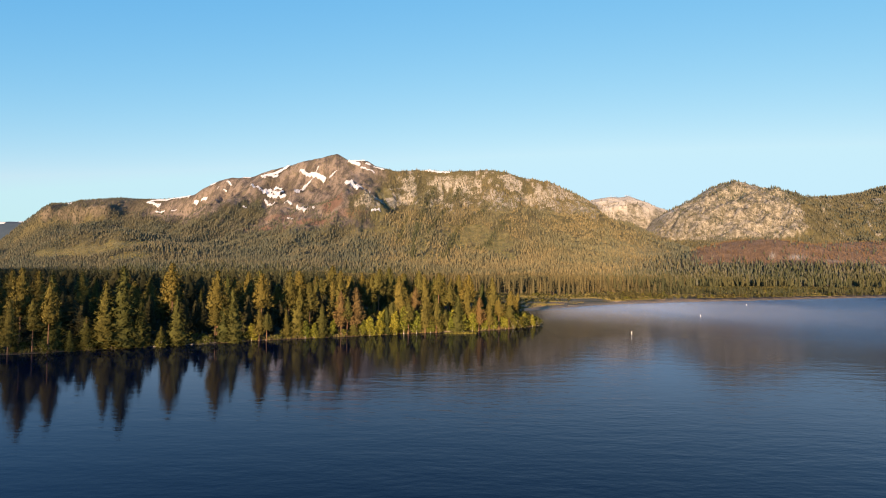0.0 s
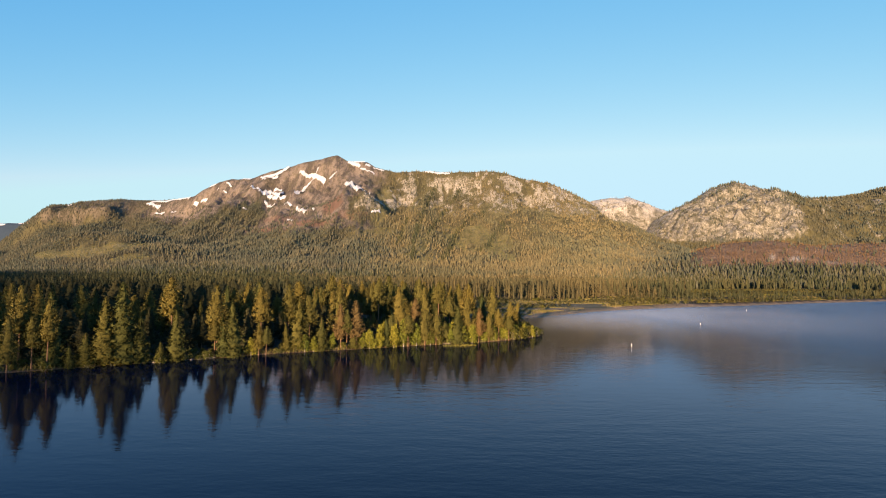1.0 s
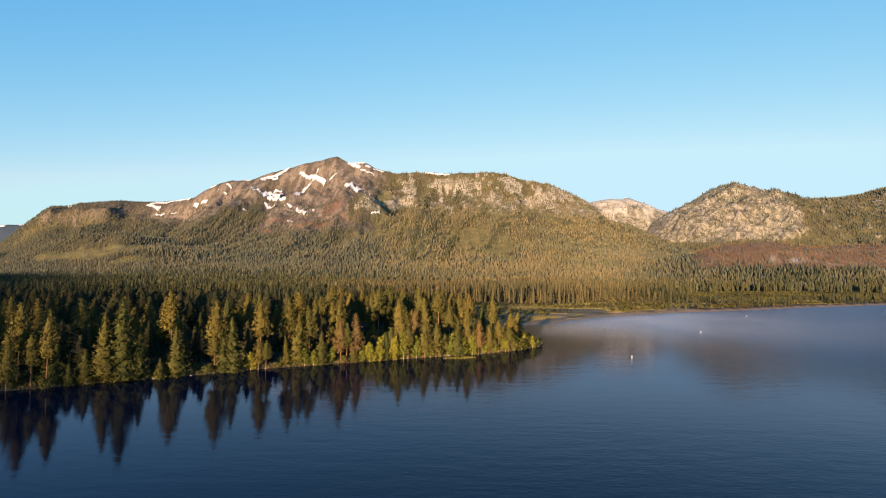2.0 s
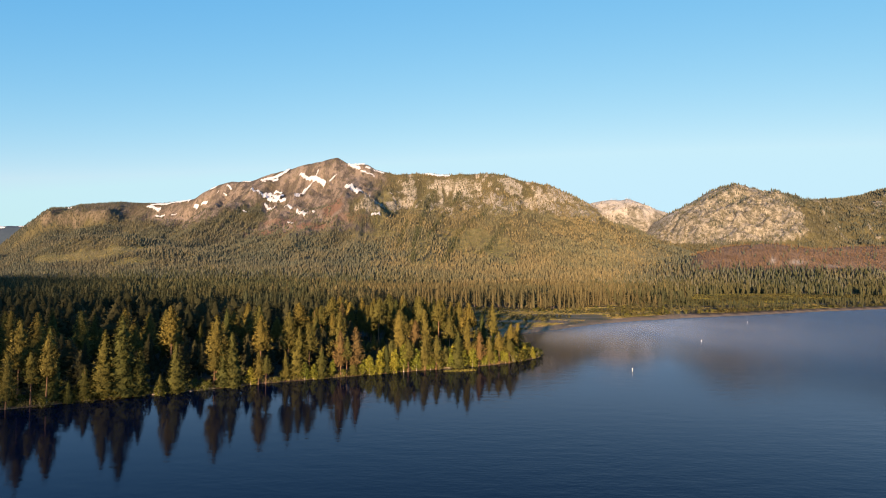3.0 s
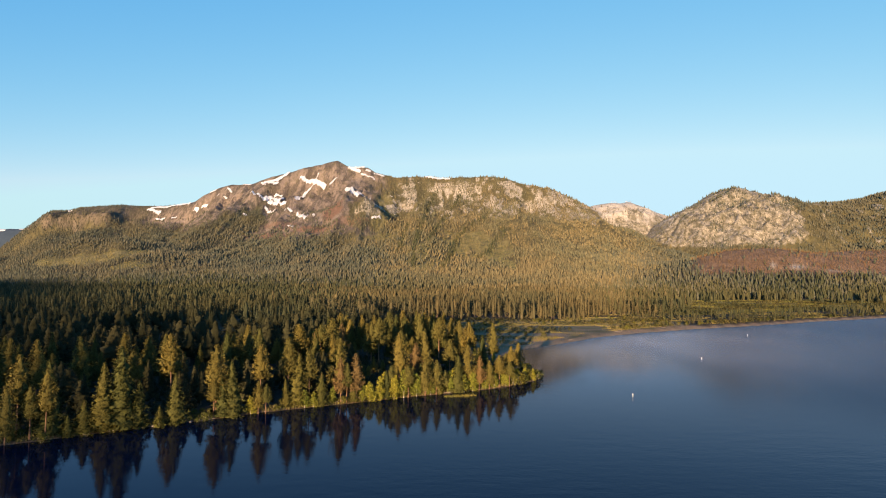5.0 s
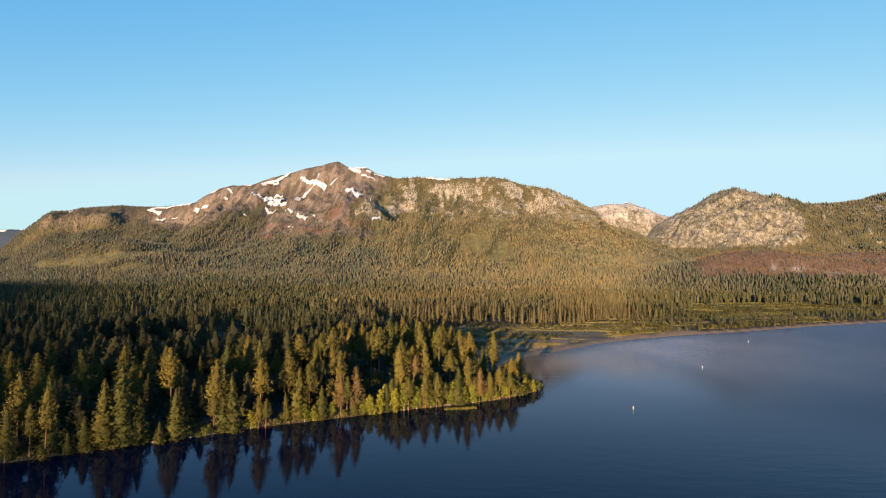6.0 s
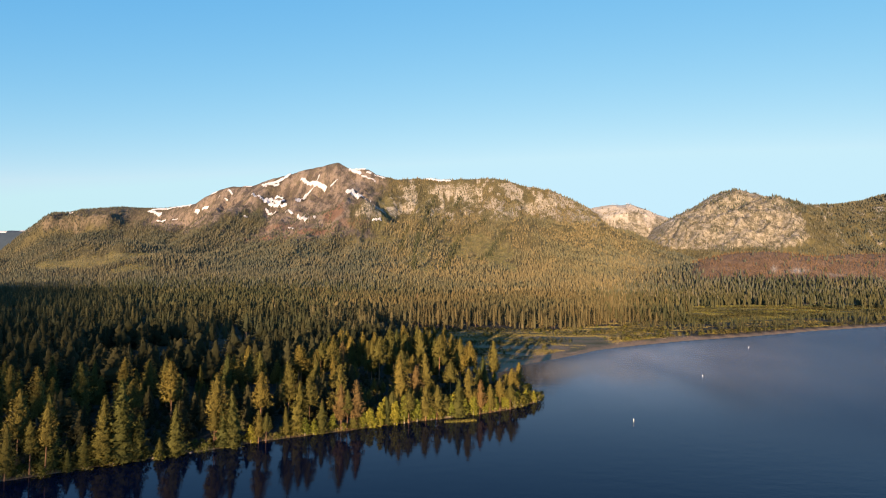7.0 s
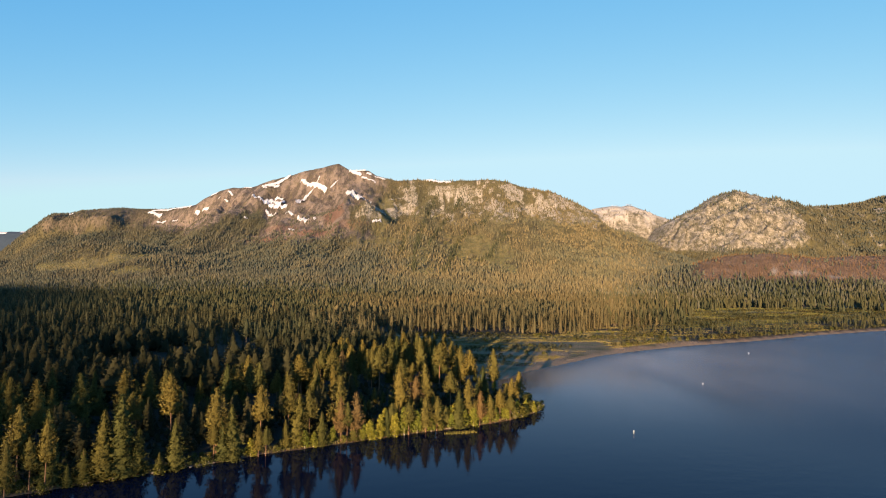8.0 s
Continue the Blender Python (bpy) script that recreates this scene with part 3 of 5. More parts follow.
def build_shade_ridge():
    xs, ys = np.arange(-8800, 8801, 80.0), np.linspace(-3500, -2000, 26)
    gx, gy = np.meshgrid(xs, ys)
    crest = np.interp(gx, SHADE_CREST[:, 0], SHADE_CREST[:, 1])
    z = crest * (1 - smooth(np.abs(gy + 2600), 0, 600)) + 12 * (fbm(gx / 240, gy / 240, 131, 4) - 0.5) * (1 - smooth(np.abs(gy + 2600), 300, 620)) - 2.0
    n = len(xs)
    i = (np.arange(len(ys) - 1)[:, None] * n + np.arange(n - 1)[None, :]).ravel()
    faces = np.stack([i, i + 1, i + n + 1, i + n], axis=1)
    me = mesh_of("far_shore", np.stack([gx.ravel(), gy.ravel(), z.ravel()], axis=1), faces, [M_LAND],
                 floats={k: np.zeros(gx.size) for k in ("meadow", "sand", "rock", "granite", "rust", "burnt")}, shade=True)
    tagged(new("far_shore", me), "unseen ridge added across the lake to shade the western woods", "hills", kind="structure")


build_shade_ridge()


# ------------------------------------------------------------------ trees
def fir_shape(t):
    return np.minimum(1, 0.7 + 3 * t) * np.power(1 - t, 0.85) * 1.12 + 0.02


def pine_shape(t):
    return np.minimum(1, 0.55 + 1.5 * t) * np.power(1 - t, 0.70) * 1.15 + 0.03


def conifer_crown(rng, height, base, reach, shape, branches, clumps, tris, size, droop=0.25, gaps=0.0, layers=0, spokes=8, skirt=0.69):
    """Corners and triangles of a crown: whorled boughs, each hung with small ragged clumps of needles."""
    t = (np.arange(branches) + rng.random(branches)) / branches
    keep = vnoise(t * 7, np.zeros_like(t), int(rng.integers(1000))) > gaps
    t = t[keep]
    n = len(t)
    z = base + t * (height - base)
    az = np.arange(n) * 2.39996 + rng.normal(0, 0.35, n)
    lop = 1 + 0.28 * np.sin(az + rng.random() * 6.28) * rng.random()
    length = reach * shape(t) * (0.74 + 0.42 * rng.random(n)) * lop
    f = 0.36 + 0.68 * (np.arange(clumps) + 0.6) / clumps if clumps > 1 else np.array([0.62])
    f = np.clip(f[None, :] + rng.normal(0, 0.09, (n, clumps)), 0.12, 1.08)
    side = rng.normal(0, 0.16, (n, clumps)) * length[:, None] * (1.1 - 0.6 * f)
    r = length[:, None] * f
    cx = np.cos(az)[:, None] * r - np.sin(az)[:, None] * side
    cy = np.sin(az)[:, None] * r + np.cos(az)[:, None] * side
    cz = z[:, None] - droop * r + 0.10 * r * f + rng.normal(0, 0.15 * size, (n, clumps))
    c = np.stack([cx, cy, cz], axis=-1).reshape(-1, 1, 1, 3)
    sz = (size * (0.38 + 0.78 * (1 - t))[:, None] * (0.7 + 0.6 * rng.random((n, clumps)))).reshape(-1, 1, 1, 1)
    # each clump is a spray of slim pointed tufts that reach outwards and up
    spread = np.repeat(np.stack([np.cos(az), np.sin(az), np.full(n, 0.45)], axis=1), clumps, axis=0)[:, None, :]
    d = spread * 0.8 + rng.normal(0, 0.55, (len(c), tris, 3))
    d /= np.linalg.norm(d, axis=-1, keepdims=True)
    across = np.cross(d, rng.normal(0, 1, d.shape))
    across /= np.linalg.norm(across, axis=-1, keepdims=True) + 1e-9
    foot = c[:, :, 0] + rng.normal(0, 0.45, d.shape) * sz[:, :, 0]
    verts = np.stack([foot - across * 0.40 * sz[:, :, 0], foot + across * 0.40 * sz[:, :, 0], foot + d * 2.0 * sz[:, :, 0]], axis=2).reshape(-1, 3)
    verts[:, 2] = np.minimum(verts[:, 2], height)
    tip = np.array([(0, 0, height + 0.3), (0.25, 0.1, height - 1.4), (-0.2, -0.15, height - 1.3)]) * (1, 1, 1)
    verts = np.vstack([verts, tip, tip[:, [1, 0, 2]]])
    faces = np.arange(len(verts)).reshape(-1, 3)
    axis = np.repeat(verts.reshape(-1, 3, 3).mean(axis=1), 3, axis=0)
    normals = axis * (1, 1, 0) + (0, 0, 0.35 * reach)
    normals = normals / np.linalg.norm(normals, axis=1)[:, None] + np.repeat(rng.normal(0, 0.32, (len(faces), 3)), 3, axis=0)
    if layers:
        # the closed body of the crown: a lumpy cone whose boughs stand out in ragged tiers
        tt = np.linspace(0, 1, layers + 1)
        aa = 6.2832 * np.arange(spokes) / spokes
        gt, ga = np.meshgrid(tt, aa, indexing="ij")
        sd = int(rng.integers(10000))
        tiers = max(5.0, layers * 0.45)
        lump = vnoise(gt * tiers, (np.cos(ga) + 1) * spokes / 7, sd) * 0.5 + vnoise(gt * tiers + 31, (np.sin(ga) + 1) * spokes / 7, sd + 1) * 0.5
        lump = lump + 0.8 * (rng.random(gt.shape) - 0.5)
        saw = (gt * tiers * 1.3 + 1.7 * vnoise(np.cos(ga) * 2 + 7, np.sin(ga) * 2 + 7, sd + 2)) % 1.0
        lean = 1 + 0.22 * np.sin(ga + rng.random() * 6.28 + 2.5 * gt)
        rad = reach * shape(gt) * skirt * (0.45 + 1.1 * lump) * (1.22 - 0.44 * saw) * lean
        rad[-1] = 0.02
        zz = base + gt * (height - base) - droop * rad + (rng.random(gt.shape) - 0.5) * (height - base) / layers * 0.9
        zz[-1] = height
        hv = np.stack([rad * np.cos(ga), rad * np.sin(ga), zz], axis=-1).reshape(-1, 3)
        i = (np.arange(layers)[:, None] * spokes + np.arange(spokes)[None, :]).ravel()
        j = (np.arange(layers)[:, None] * spokes + (np.arange(spokes)[None, :] + 1) % spokes).ravel()
        hf = np.vstack([np.stack([i, j, j + spokes], axis=1), np.stack([i, j + spokes, i + spokes], axis=1)])
        fn = np.cross(hv[hf[:, 1]] - hv[hf[:, 0]], hv[hf[:, 2]] - hv[hf[:, 0]])
        fn /= np.linalg.norm(fn, axis=1)[:, None] + 1e-9
        own = np.zeros_like(hv)
        for c3 in range(3):
            np.add.at(own, hf[:, c3], fn)
        own /= np.linalg.norm(own, axis=1)[:, None] + 1e-9
        out = hv * (1, 1, 0) / (np.hypot(hv[:, 0], hv[:, 1])[:, None] + 0.05) + (0, 0, 0.3)
        faces = np.vstack([faces, hf + len(verts)])
        verts, normals = np.vstack([verts, hv]), np.vstack([normals, 0.65 * own + 0.5 * out + rng.normal(0, 0.12, hv.shape)])
    normals /= np.linalg.norm(normals, axis=1)[:, None]
    return verts, faces, normals


def leafy_crown(rng, height, base, reach, leaves, size, lobes=7, taper=0.0):
    """A broad-leaved crown: several lobes, each a loose shell of leaf clumps."""
    verts, normals = [], []
    for k in range(lobes):
        t = (k + 0.5) / lobes
        zc = base + (height - base) * (0.12 + 0.76 * t)
        rc = reach * (0.38 + 0.30 * math.sin(math.pi * min(1, 0.25 + t * 0.8))) * (1 - taper * t)
        az = k * 2.4 + rng.normal(0, 0.3)
        out = reach * 0.42 * (1 - 0.75 * t)
        centre = np.array([math.cos(az) * out, math.sin(az) * out, zc])
        n = leaves // lobes
        d = rng.normal(0, 1, (n, 3))
        d /= np.linalg.norm(d, axis=1)[:, None]
        p = centre + d * (rc * np.power(rng.random((n, 1)), 0.35)) * (1, 1, 1.25)
        verts.append((p[:, None, :] + rng.normal(0, 0.6, (n, 3, 3)) * size).reshape(-1, 3))
        out_ = d + (p - (0, 0, zc)) / reach * 0.6 + (0, 0, 0.25) + rng.normal(0, 0.3, (n, 3))
        normals.append(np.repeat(out_ / np.linalg.norm(out_, axis=1)[:, None], 3, axis=0))
    verts = np.vstack(verts)
    verts[:, 2] = np.clip(verts[:, 2], 0.05, height)
    return verts, np.arange(len(verts)).reshape(-1, 3), np.vstack(normals)


def tube(points, radii, sides):
    """Corners and triangles of a tapered stem through the points."""
    verts, faces = [], []
    for (x, y, z), r in zip(points, radii):
        for k in range(sides):
            verts.append((x + r * math.cos(6.2832 * k / sides), y + r * math.sin(6.2832 * k / sides), z))
    for i in range(len(points) - 1):
        for k in range(sides):
            a, b = i * sides + k, i * sides + (k + 1) % sides
            faces += [(a, b, b + sides), (a, b + sides, a + sides)]
    return np.array(verts, float), np.array(faces, int)


def joined(pieces):
    verts, faces, at = [], [], 0
    for v, f in pieces:
        verts.append(v)
        faces.append(f + at)
        at += len(v)
    return np.vstack(verts), np.vstack(faces)


def stem(rng, height, girth, limbs=0, base=0.0, reach=1.0, sides=7, levels=5):
    """A trunk with a slight lean and, where asked, bare limbs."""
    bend = rng.normal(0, 0.012, 2) * height
    line = [(bend[0] * (t * t), bend[1] * (t * t), t * height * 0.97 - 0.4 * (t == 0)) for t in np.linspace(0, 1, levels)]
    girths = [girth * (1.25 if t == 0 else 1) * (1 - 0.93 * t) + 0.02 for t in np.linspace(0, 1, levels)]
    pieces = [tube(line, girths, sides)]
    for k in range(limbs):
        z = base * 0.55 + (height * 0.8 - base * 0.55) * rng.random()
        az, ln = rng.random() * 6.28, reach * (0.4 + 0.5 * rng.random())
        p1 = (math.cos(az) * ln, math.sin(az) * ln, z + 0.1 * ln)
        pieces.append(tube([(0, 0, z - 0.15), p1], [0.05, 0.015], 3))
    return joined(pieces)


def tree_thing(name, seed, kind, height, reach, base, crown_mat, bark_mat, label, group, detail=1.0):
    """A tree as a thing: an Empty at its foot with a trunk and a crown."""
    rng = np.random.default_rng(seed)
    ob = new(name)
    ob.empty_display_size = 0.5
    if kind == "fir":
        v, f, nn = conifer_crown(rng, height, base, reach, fir_shape, int(122 * detail), 5, 4, 0.44, 0.30, 0.03, 26, 12, 0.50)
    elif kind == "pine":
        v, f, nn = conifer_crown(rng, height, base, reach, pine_shape, int(104 * detail), 6, 4, 0.47, 0.14, 0.10, 22, 12, 0.44)
    else:
        v, f, nn = leafy_crown(rng, height, base, reach, int(1800 * detail), 0.34, 10, 0.55)
    part("crown", mesh_of("crown", v, f, [crown_mat], normals=nn), ob)
    girth = 0.013 * height + 0.04
    v, f = stem(rng, height * (0.98 if kind in ("fir", "pine") else 0.8), girth, 18 if kind == "pine" else 8, base, reach)
    part("trunk", mesh_of("trunk", v, f, [bark_mat], shade=True), ob)
    return tagged(ob, label, "tree", group)


KINDS = {
    "pine": [("pine_tree", "pine", M_PINE, M_BARK, "tall pine with an open crown and orange-brown trunk", "pines on the lake shore")] * 4
    + [("pine_tree", "pine", M_RUST, M_BARK, "pine with rust-coloured dying needles and reddish trunk", "pines on the lake shore")],
    "fir": [("fir_tree", "fir", M_FIR, M_BARK, "dense conical green fir near the lake shore", "firs on the lake shore")] * 5,
    "decid": [("alder_tree", "leafy", M_LEAF, M_PALEBARK, "small bright green alder at the water's edge", "alders on the lake shore")] * 4,
}
PROTOS, first_used = {}, {}
for kind, rows in KINDS.items():
    PROTOS[kind] = []
    for k, (name, form, crown_mat, bark_mat, label, group) in enumerate(rows):
        if kind == "pine":
            spec = (20.0, (4.7, 4.1, 5.0, 4.4, 4.3)[k], (4.6, 8.4, 3.6, 9.4, 5.0)[k])
        elif kind == "fir":
            spec = (18.0, (4.3, 3.8, 4.6, 4.0, 3.5)[k], (0.5, 0.9, 0.4, 0.6, 0.5)[k])
        else:
            spec = (9.0, (2.4, 2.9, 2.0, 2.5)[k], (0.2, 0.3, 0.1, 0.3)[k])
        PROTOS[kind].append((tree_thing(name, 100 + 10 * k + len(kind), form, *spec, crown_mat, bark_mat, label, group), spec[0]))


def place(kind, k, x, y, height, rng, wide=1.0):
    """A tree of a kind on the ground at x, y; the first call for a proto moves the proto itself."""
    ob, own = PROTOS[kind][k]
    z = float(land_height(np.array([x]), np.array([y]))[0])
    f = height / own
    w = f * wide * (0.85 + 0.3 * rng.random()) * {"fir": 1.06, "pine": 0.92, "decid": 1.0}[kind]
    m = pose(x, y, z, rng.normal(0, 0.8), rng.normal(0, 0.8), rng.random() * 360) @ Matrix.Diagonal((w, w, f, 1))
    if (kind, k) not in first_used:
        first_used[(kind, k)] = True
        ob.matrix_basis = m
        return ob
    return copy_thing_plain(ob, m)


def copy_thing_plain(ob, m):
    made = copy_thing(ob, m)
    made.matrix_basis = m
    return made


# trees that stand out along the shore: x, y, height
FIRS = [(-99.7, 196.5, 25.4), (-105.2, 195.7, 20.7), (-107.5, 190.6, 9.8), (-85.8, 204.2, 16.6), (-74.2, 215.1, 14.3),
        (-71.3, 215.9, 18.9), (-56.4, 229.7, 10.4), (-44.6, 235.8, 12.4), (-122.0, 179.9, 5.0), (-110.0, 186.3, 6.8),
        (-89.1, 200.4, 7.0), (-95.3, 198.7, 14.8), (-33.7, 243.1, 7.4), (-35.9, 240.4, 15.3), (-6.6, 258.2, 14.7),
        (6.8, 265.8, 15.8), (11.3, 272.0, 19.1), (-13.2, 253.1, 13.3), (-21.9, 249.9, 11.1), (30.0, 281.2, 11.1),
        (-117.8, 189.3, 22), (-52.6, 233.3, 19), (-20.8, 284.9, 22), (-4.1, 371.7, 24), (-6.8, 375.0, 22),
        (30.1, 295.2, 16), (37.8, 333.1, 14), (17.9, 311.1, 19)]
PINES = [(-114.5, 183.1, 20.8), (-118.3, 182.0, 15.2), (-122.0, 177.0, 15.9), (-76.6, 213.6, 12.3), (-63.6, 220.4, 11.9),
         (-61.3, 221.3, 10.8), (1.4, 265.5, 8.8), (-19.7, 252.0, 12.7), (-2.1, 260.4, 14.4), (25.4, 279.5, 14.1),
         (20.7, 274.9, 12.4), (-98.7, 229.3, 26), (-78.5, 218.6, 24), (-66.3, 228.7, 23), (-16.4, 388.8, 25),
         (-35.4, 335.9, 25), (7.8, 356.9, 23), (12.8, 345.5, 23), (26.9, 365.9, 22), (-33.6, 375.4, 26), (-59.9, 241.9, 24),
         (-49.3, 236.5, 20), (-124.1, 184.6, 24), (-114.0, 230.9, 19),
         (-41.5, 248.5, 23.5), (-56.1, 310.3, 26), (-10.0, 295.8, 22), (2, 300, 18), (-41, 350, 22), (-30, 364, 20), (-52, 392, 23), (-24, 338, 18), (-46, 372, 19)]
RUSTY = [(-39.7, 242.2, 17.0), (-32.6, 243.1, 18.5), (16.1, 271.4, 14.9), (-14, 290, 17)]
ALDERS = [(-49.9, 231.6, 7.1), (-27.7, 245.1, 8.1), (-23.8, 247.1, 10.4), (-18.6, 250.0, 10.5), (-15.0, 253.0, 12.2),
          (-10.0, 256.1, 10.1), (-30.4, 244.1, 7.2), (-26.9, 246.2, 4.9), (-47.0, 233.5, 6.1), (-4.4, 259.3, 6.1),
          (9.6, 267.0, 8.4), (13.2, 269.2, 9.1), (19.0, 274.8, 7.2), (23.0, 277.2, 6.7), (28.5, 281.8, 7.8), (32.7, 287.6, 6.9),
          (3.9, 264.6, 6.7), (-66.2, 220.2, 6.7), (-52.6, 231.9, 6.0), (-41.2, 238.8, 6.6)]

rng = np.random.default_rng(7)
taken = []
for sort, rows in (("fir", FIRS), ("pine", PINES), ("rust", RUSTY), ("decid", ALDERS)):
    for i, (x, y, h) in enumerate(rows):
        kind = sort
        if float(from_shore(np.array([x]), np.array([y]))[0]) < 0.8:
            x, y = x - 1.6, y + 2.2
        if kind == "fir" and x > -40 and i % 3:
            kind = "pine"       # the point carries more pines than firs
        k = {"fir": i % 5, "pine": i % 4, "rust": 4, "decid": i % 4}[kind]
        wide = 1.0 if h > 10 else 1.25
        if kind == "pine" and x < -50 and h > 18:       # slim pines with high crowns
            k, wide = 1 + 2 * (i % 2), 0.8
        place("pine" if kind == "rust" else kind, k, x, y, h, rng, wide)
        taken.append((x, y))
for i in range(64):
    x = -38 + 80 * rng.random() ** 0.8
    y = float(np.interp(x, SHORE[7:13, 0], SHORE[7:13, 1])) + 2.5 + 6 * rng.random()
    place("decid", i % 4, x - 0.8, y, 3.5 + 6.5 * rng.random(), rng, 1.0)
    taken.append((x, y))
taken = np.array(taken)


def scatter(x0, x1, y0, y1, step, rng, jitter=0.42):
    xs, ys = np.arange(x0, x1, step), np.arange(y0, y1, step)
    gx, gy = np.meshgrid(xs, ys)
    gx = gx + rng.uniform(-jitter, jitter, gx.shape) * step + (np.arange(len(ys))[:, None] % 2) * step / 2
    gy = gy + rng.uniform(-jitter, jitter, gy.shape) * step
    return gx.ravel(), gy.ravel()


def clearing(x, y):
    """Openings in the western woods, 1 in the middle: the ground there lies in the shade of the trees before it."""
    wave = 0.7 * (fbm(x / 40, y / 40, 161, 3) - 0.5)
    a = np.hypot((x + 178) / 58, (y - 452) / 80) + wave
    b = np.hypot((x + 590) / 90, (y - 905) / 42) + wave
    return np.maximum(1 - smooth(a, 0.8, 1.1), 1 - smooth(b, 0.8, 1.1))


def clear_of(x, y, pts, gap):
    best = np.full(x.shape, 1e9)
    for px, py in pts:
        best = np.minimum(best, (x - px) ** 2 + (y - py) ** 2)
    return best > gap * gap


# the woods by the shore: an open edge of small trees before a tall close stand; the outer belt as single trees, the rest joined
gx, gy = scatter(-340, 75, 60, 520, 9.2, rng)
s = from_shore(gx, gy)
stand = fbm(gx / 34, gy / 34, 123, 3)
chance = np.where(s < 12, np.where(gx < -50, 0.10, 0.36), np.where(s < 70, 0.86, 0.72)) * np.where((s > 60) & (stand < 0.36), 0.15, 1.0)
ok = (s > 3.0) & (in_meadow(gx, gy) < -3) & (rng.random(len(gx)) < chance) & clear_of(gx, gy, taken, 5.2)
ok &= ~((gx > 8) & (gy > 275) & (rng.random(len(gx)) < 0.40))
ok &= (gx > -0.95 * gy - 70) & (rng.random(len(gx)) > 0.93 * clearing(gx, gy))
gx, gy, s = gx[ok], gy[ok], s[ok]
seen = (gx > -0.78 * gy - 25)
inner = (gx < -45) & (s > 12) & (s < 55)      # close behind the western edge: trees for the stand with shade painted in
order = np.argsort(np.where(seen & ~inner, s, 1e6))
SINGLE = 365 - len(taken)
belt = order[:SINGLE]
for i in belt:
    x, y, d = gx[i], gy[i], s[i]
    h = (4 + 7 * rng.random()) if d < 12 else (16 + 8 * rng.random()) if rng.random() < 0.5 else (8 + 7 * rng.random())
    if x > -45 and y < 370 and d >= 12:     # low growth under the tall pines of the point
        h = 5 + 6 * rng.random()
    if d < 12 and x > -60 and rng.random() < 0.55:
        place("decid", int(rng.integers(4)), x, y, 5 + 5.5 * rng.random(), rng)
    elif rng.random() < (0.2 if d < 12 else 0.6):
        place("pine", 4 if rng.random() < 0.02 else int(rng.integers(4)), x, y, h, rng)
    else:
        place("fir", int(rng.integers(5)), x, y, h * 0.95, rng, 0.95)
near_x, near_y, inner = gx[order[SINGLE:]], gy[order[SINGLE:]], inner[order[SINGLE:]]


def templates(count, seed, branches, clumps, tris, size, sides, layers=0, spokes=8, skirt=0.69, bare=2.0):
    """A few joined trees, 20 m tall, as crown and trunk arrays."""
    out = []
    for k in range(count):
        r = np.random.default_rng(seed + k)
        pine = k % 2 == 0
        base = bare * (1.0 + 1.5 * r.random()) if pine else 0.4 * bare
        cv, cf, cn = conifer_crown(r, 20, base, 5.2 if pine else 4.7, pine_shape if pine else fir_shape, branches, clumps, tris, size, 0.12 if pine else 0.3, 0.1, layers, spokes, skirt)
        tv, tf = tube([(0, 0, -0.6), (0, 0, 17)], [0.34, 0.06], sides)
        tn = tv * (1, 1, 0) + (0, 0, 0.01)
        tn /= np.linalg.norm(tn, axis=1)[:, None]
        out.append((np.vstack([cv, tv]), np.vstack([cf, tf + len(cv)]), np.r_[np.zeros(len(cf), int), np.ones(len(tf), int)], np.vstack([cn, tn])))
    return out


def spindles(count, seed, cones=((2.5, 14, 4.2, 5), (8, 20, 3.0, 4))):
    """Far trees, 20 m tall: one or two ragged cones."""
    out = []
    for k in range(count):
        r = np.random.default_rng(seed + k)
        verts, faces = [], []
        for z0, z1, rad, n in cones:
            at = len(verts)
            for j in range(n):
                a = 6.2832 * (j + 0.6 * r.random()) / n
                q = rad * (0.65 + 0.6 * r.random())
                verts.append((q * math.cos(a), q * math.sin(a), z0 + 3.0 * (r.random() - 0.5)))
            verts.append((0.5 * (r.random() - 0.5), 0.5 * (r.random() - 0.5), z1))
            faces += [(at + j, at + (j + 1) % n, at + n) for j in range(n)]
        vv = np.array(verts, float)
        nn = vv * (1, 1, 0) + (0, 0, 0.8)
        out.append((vv, np.array(faces, int), np.zeros(len(faces), int), nn / np.linalg.norm(nn, axis=1)[:, None]))
    return out


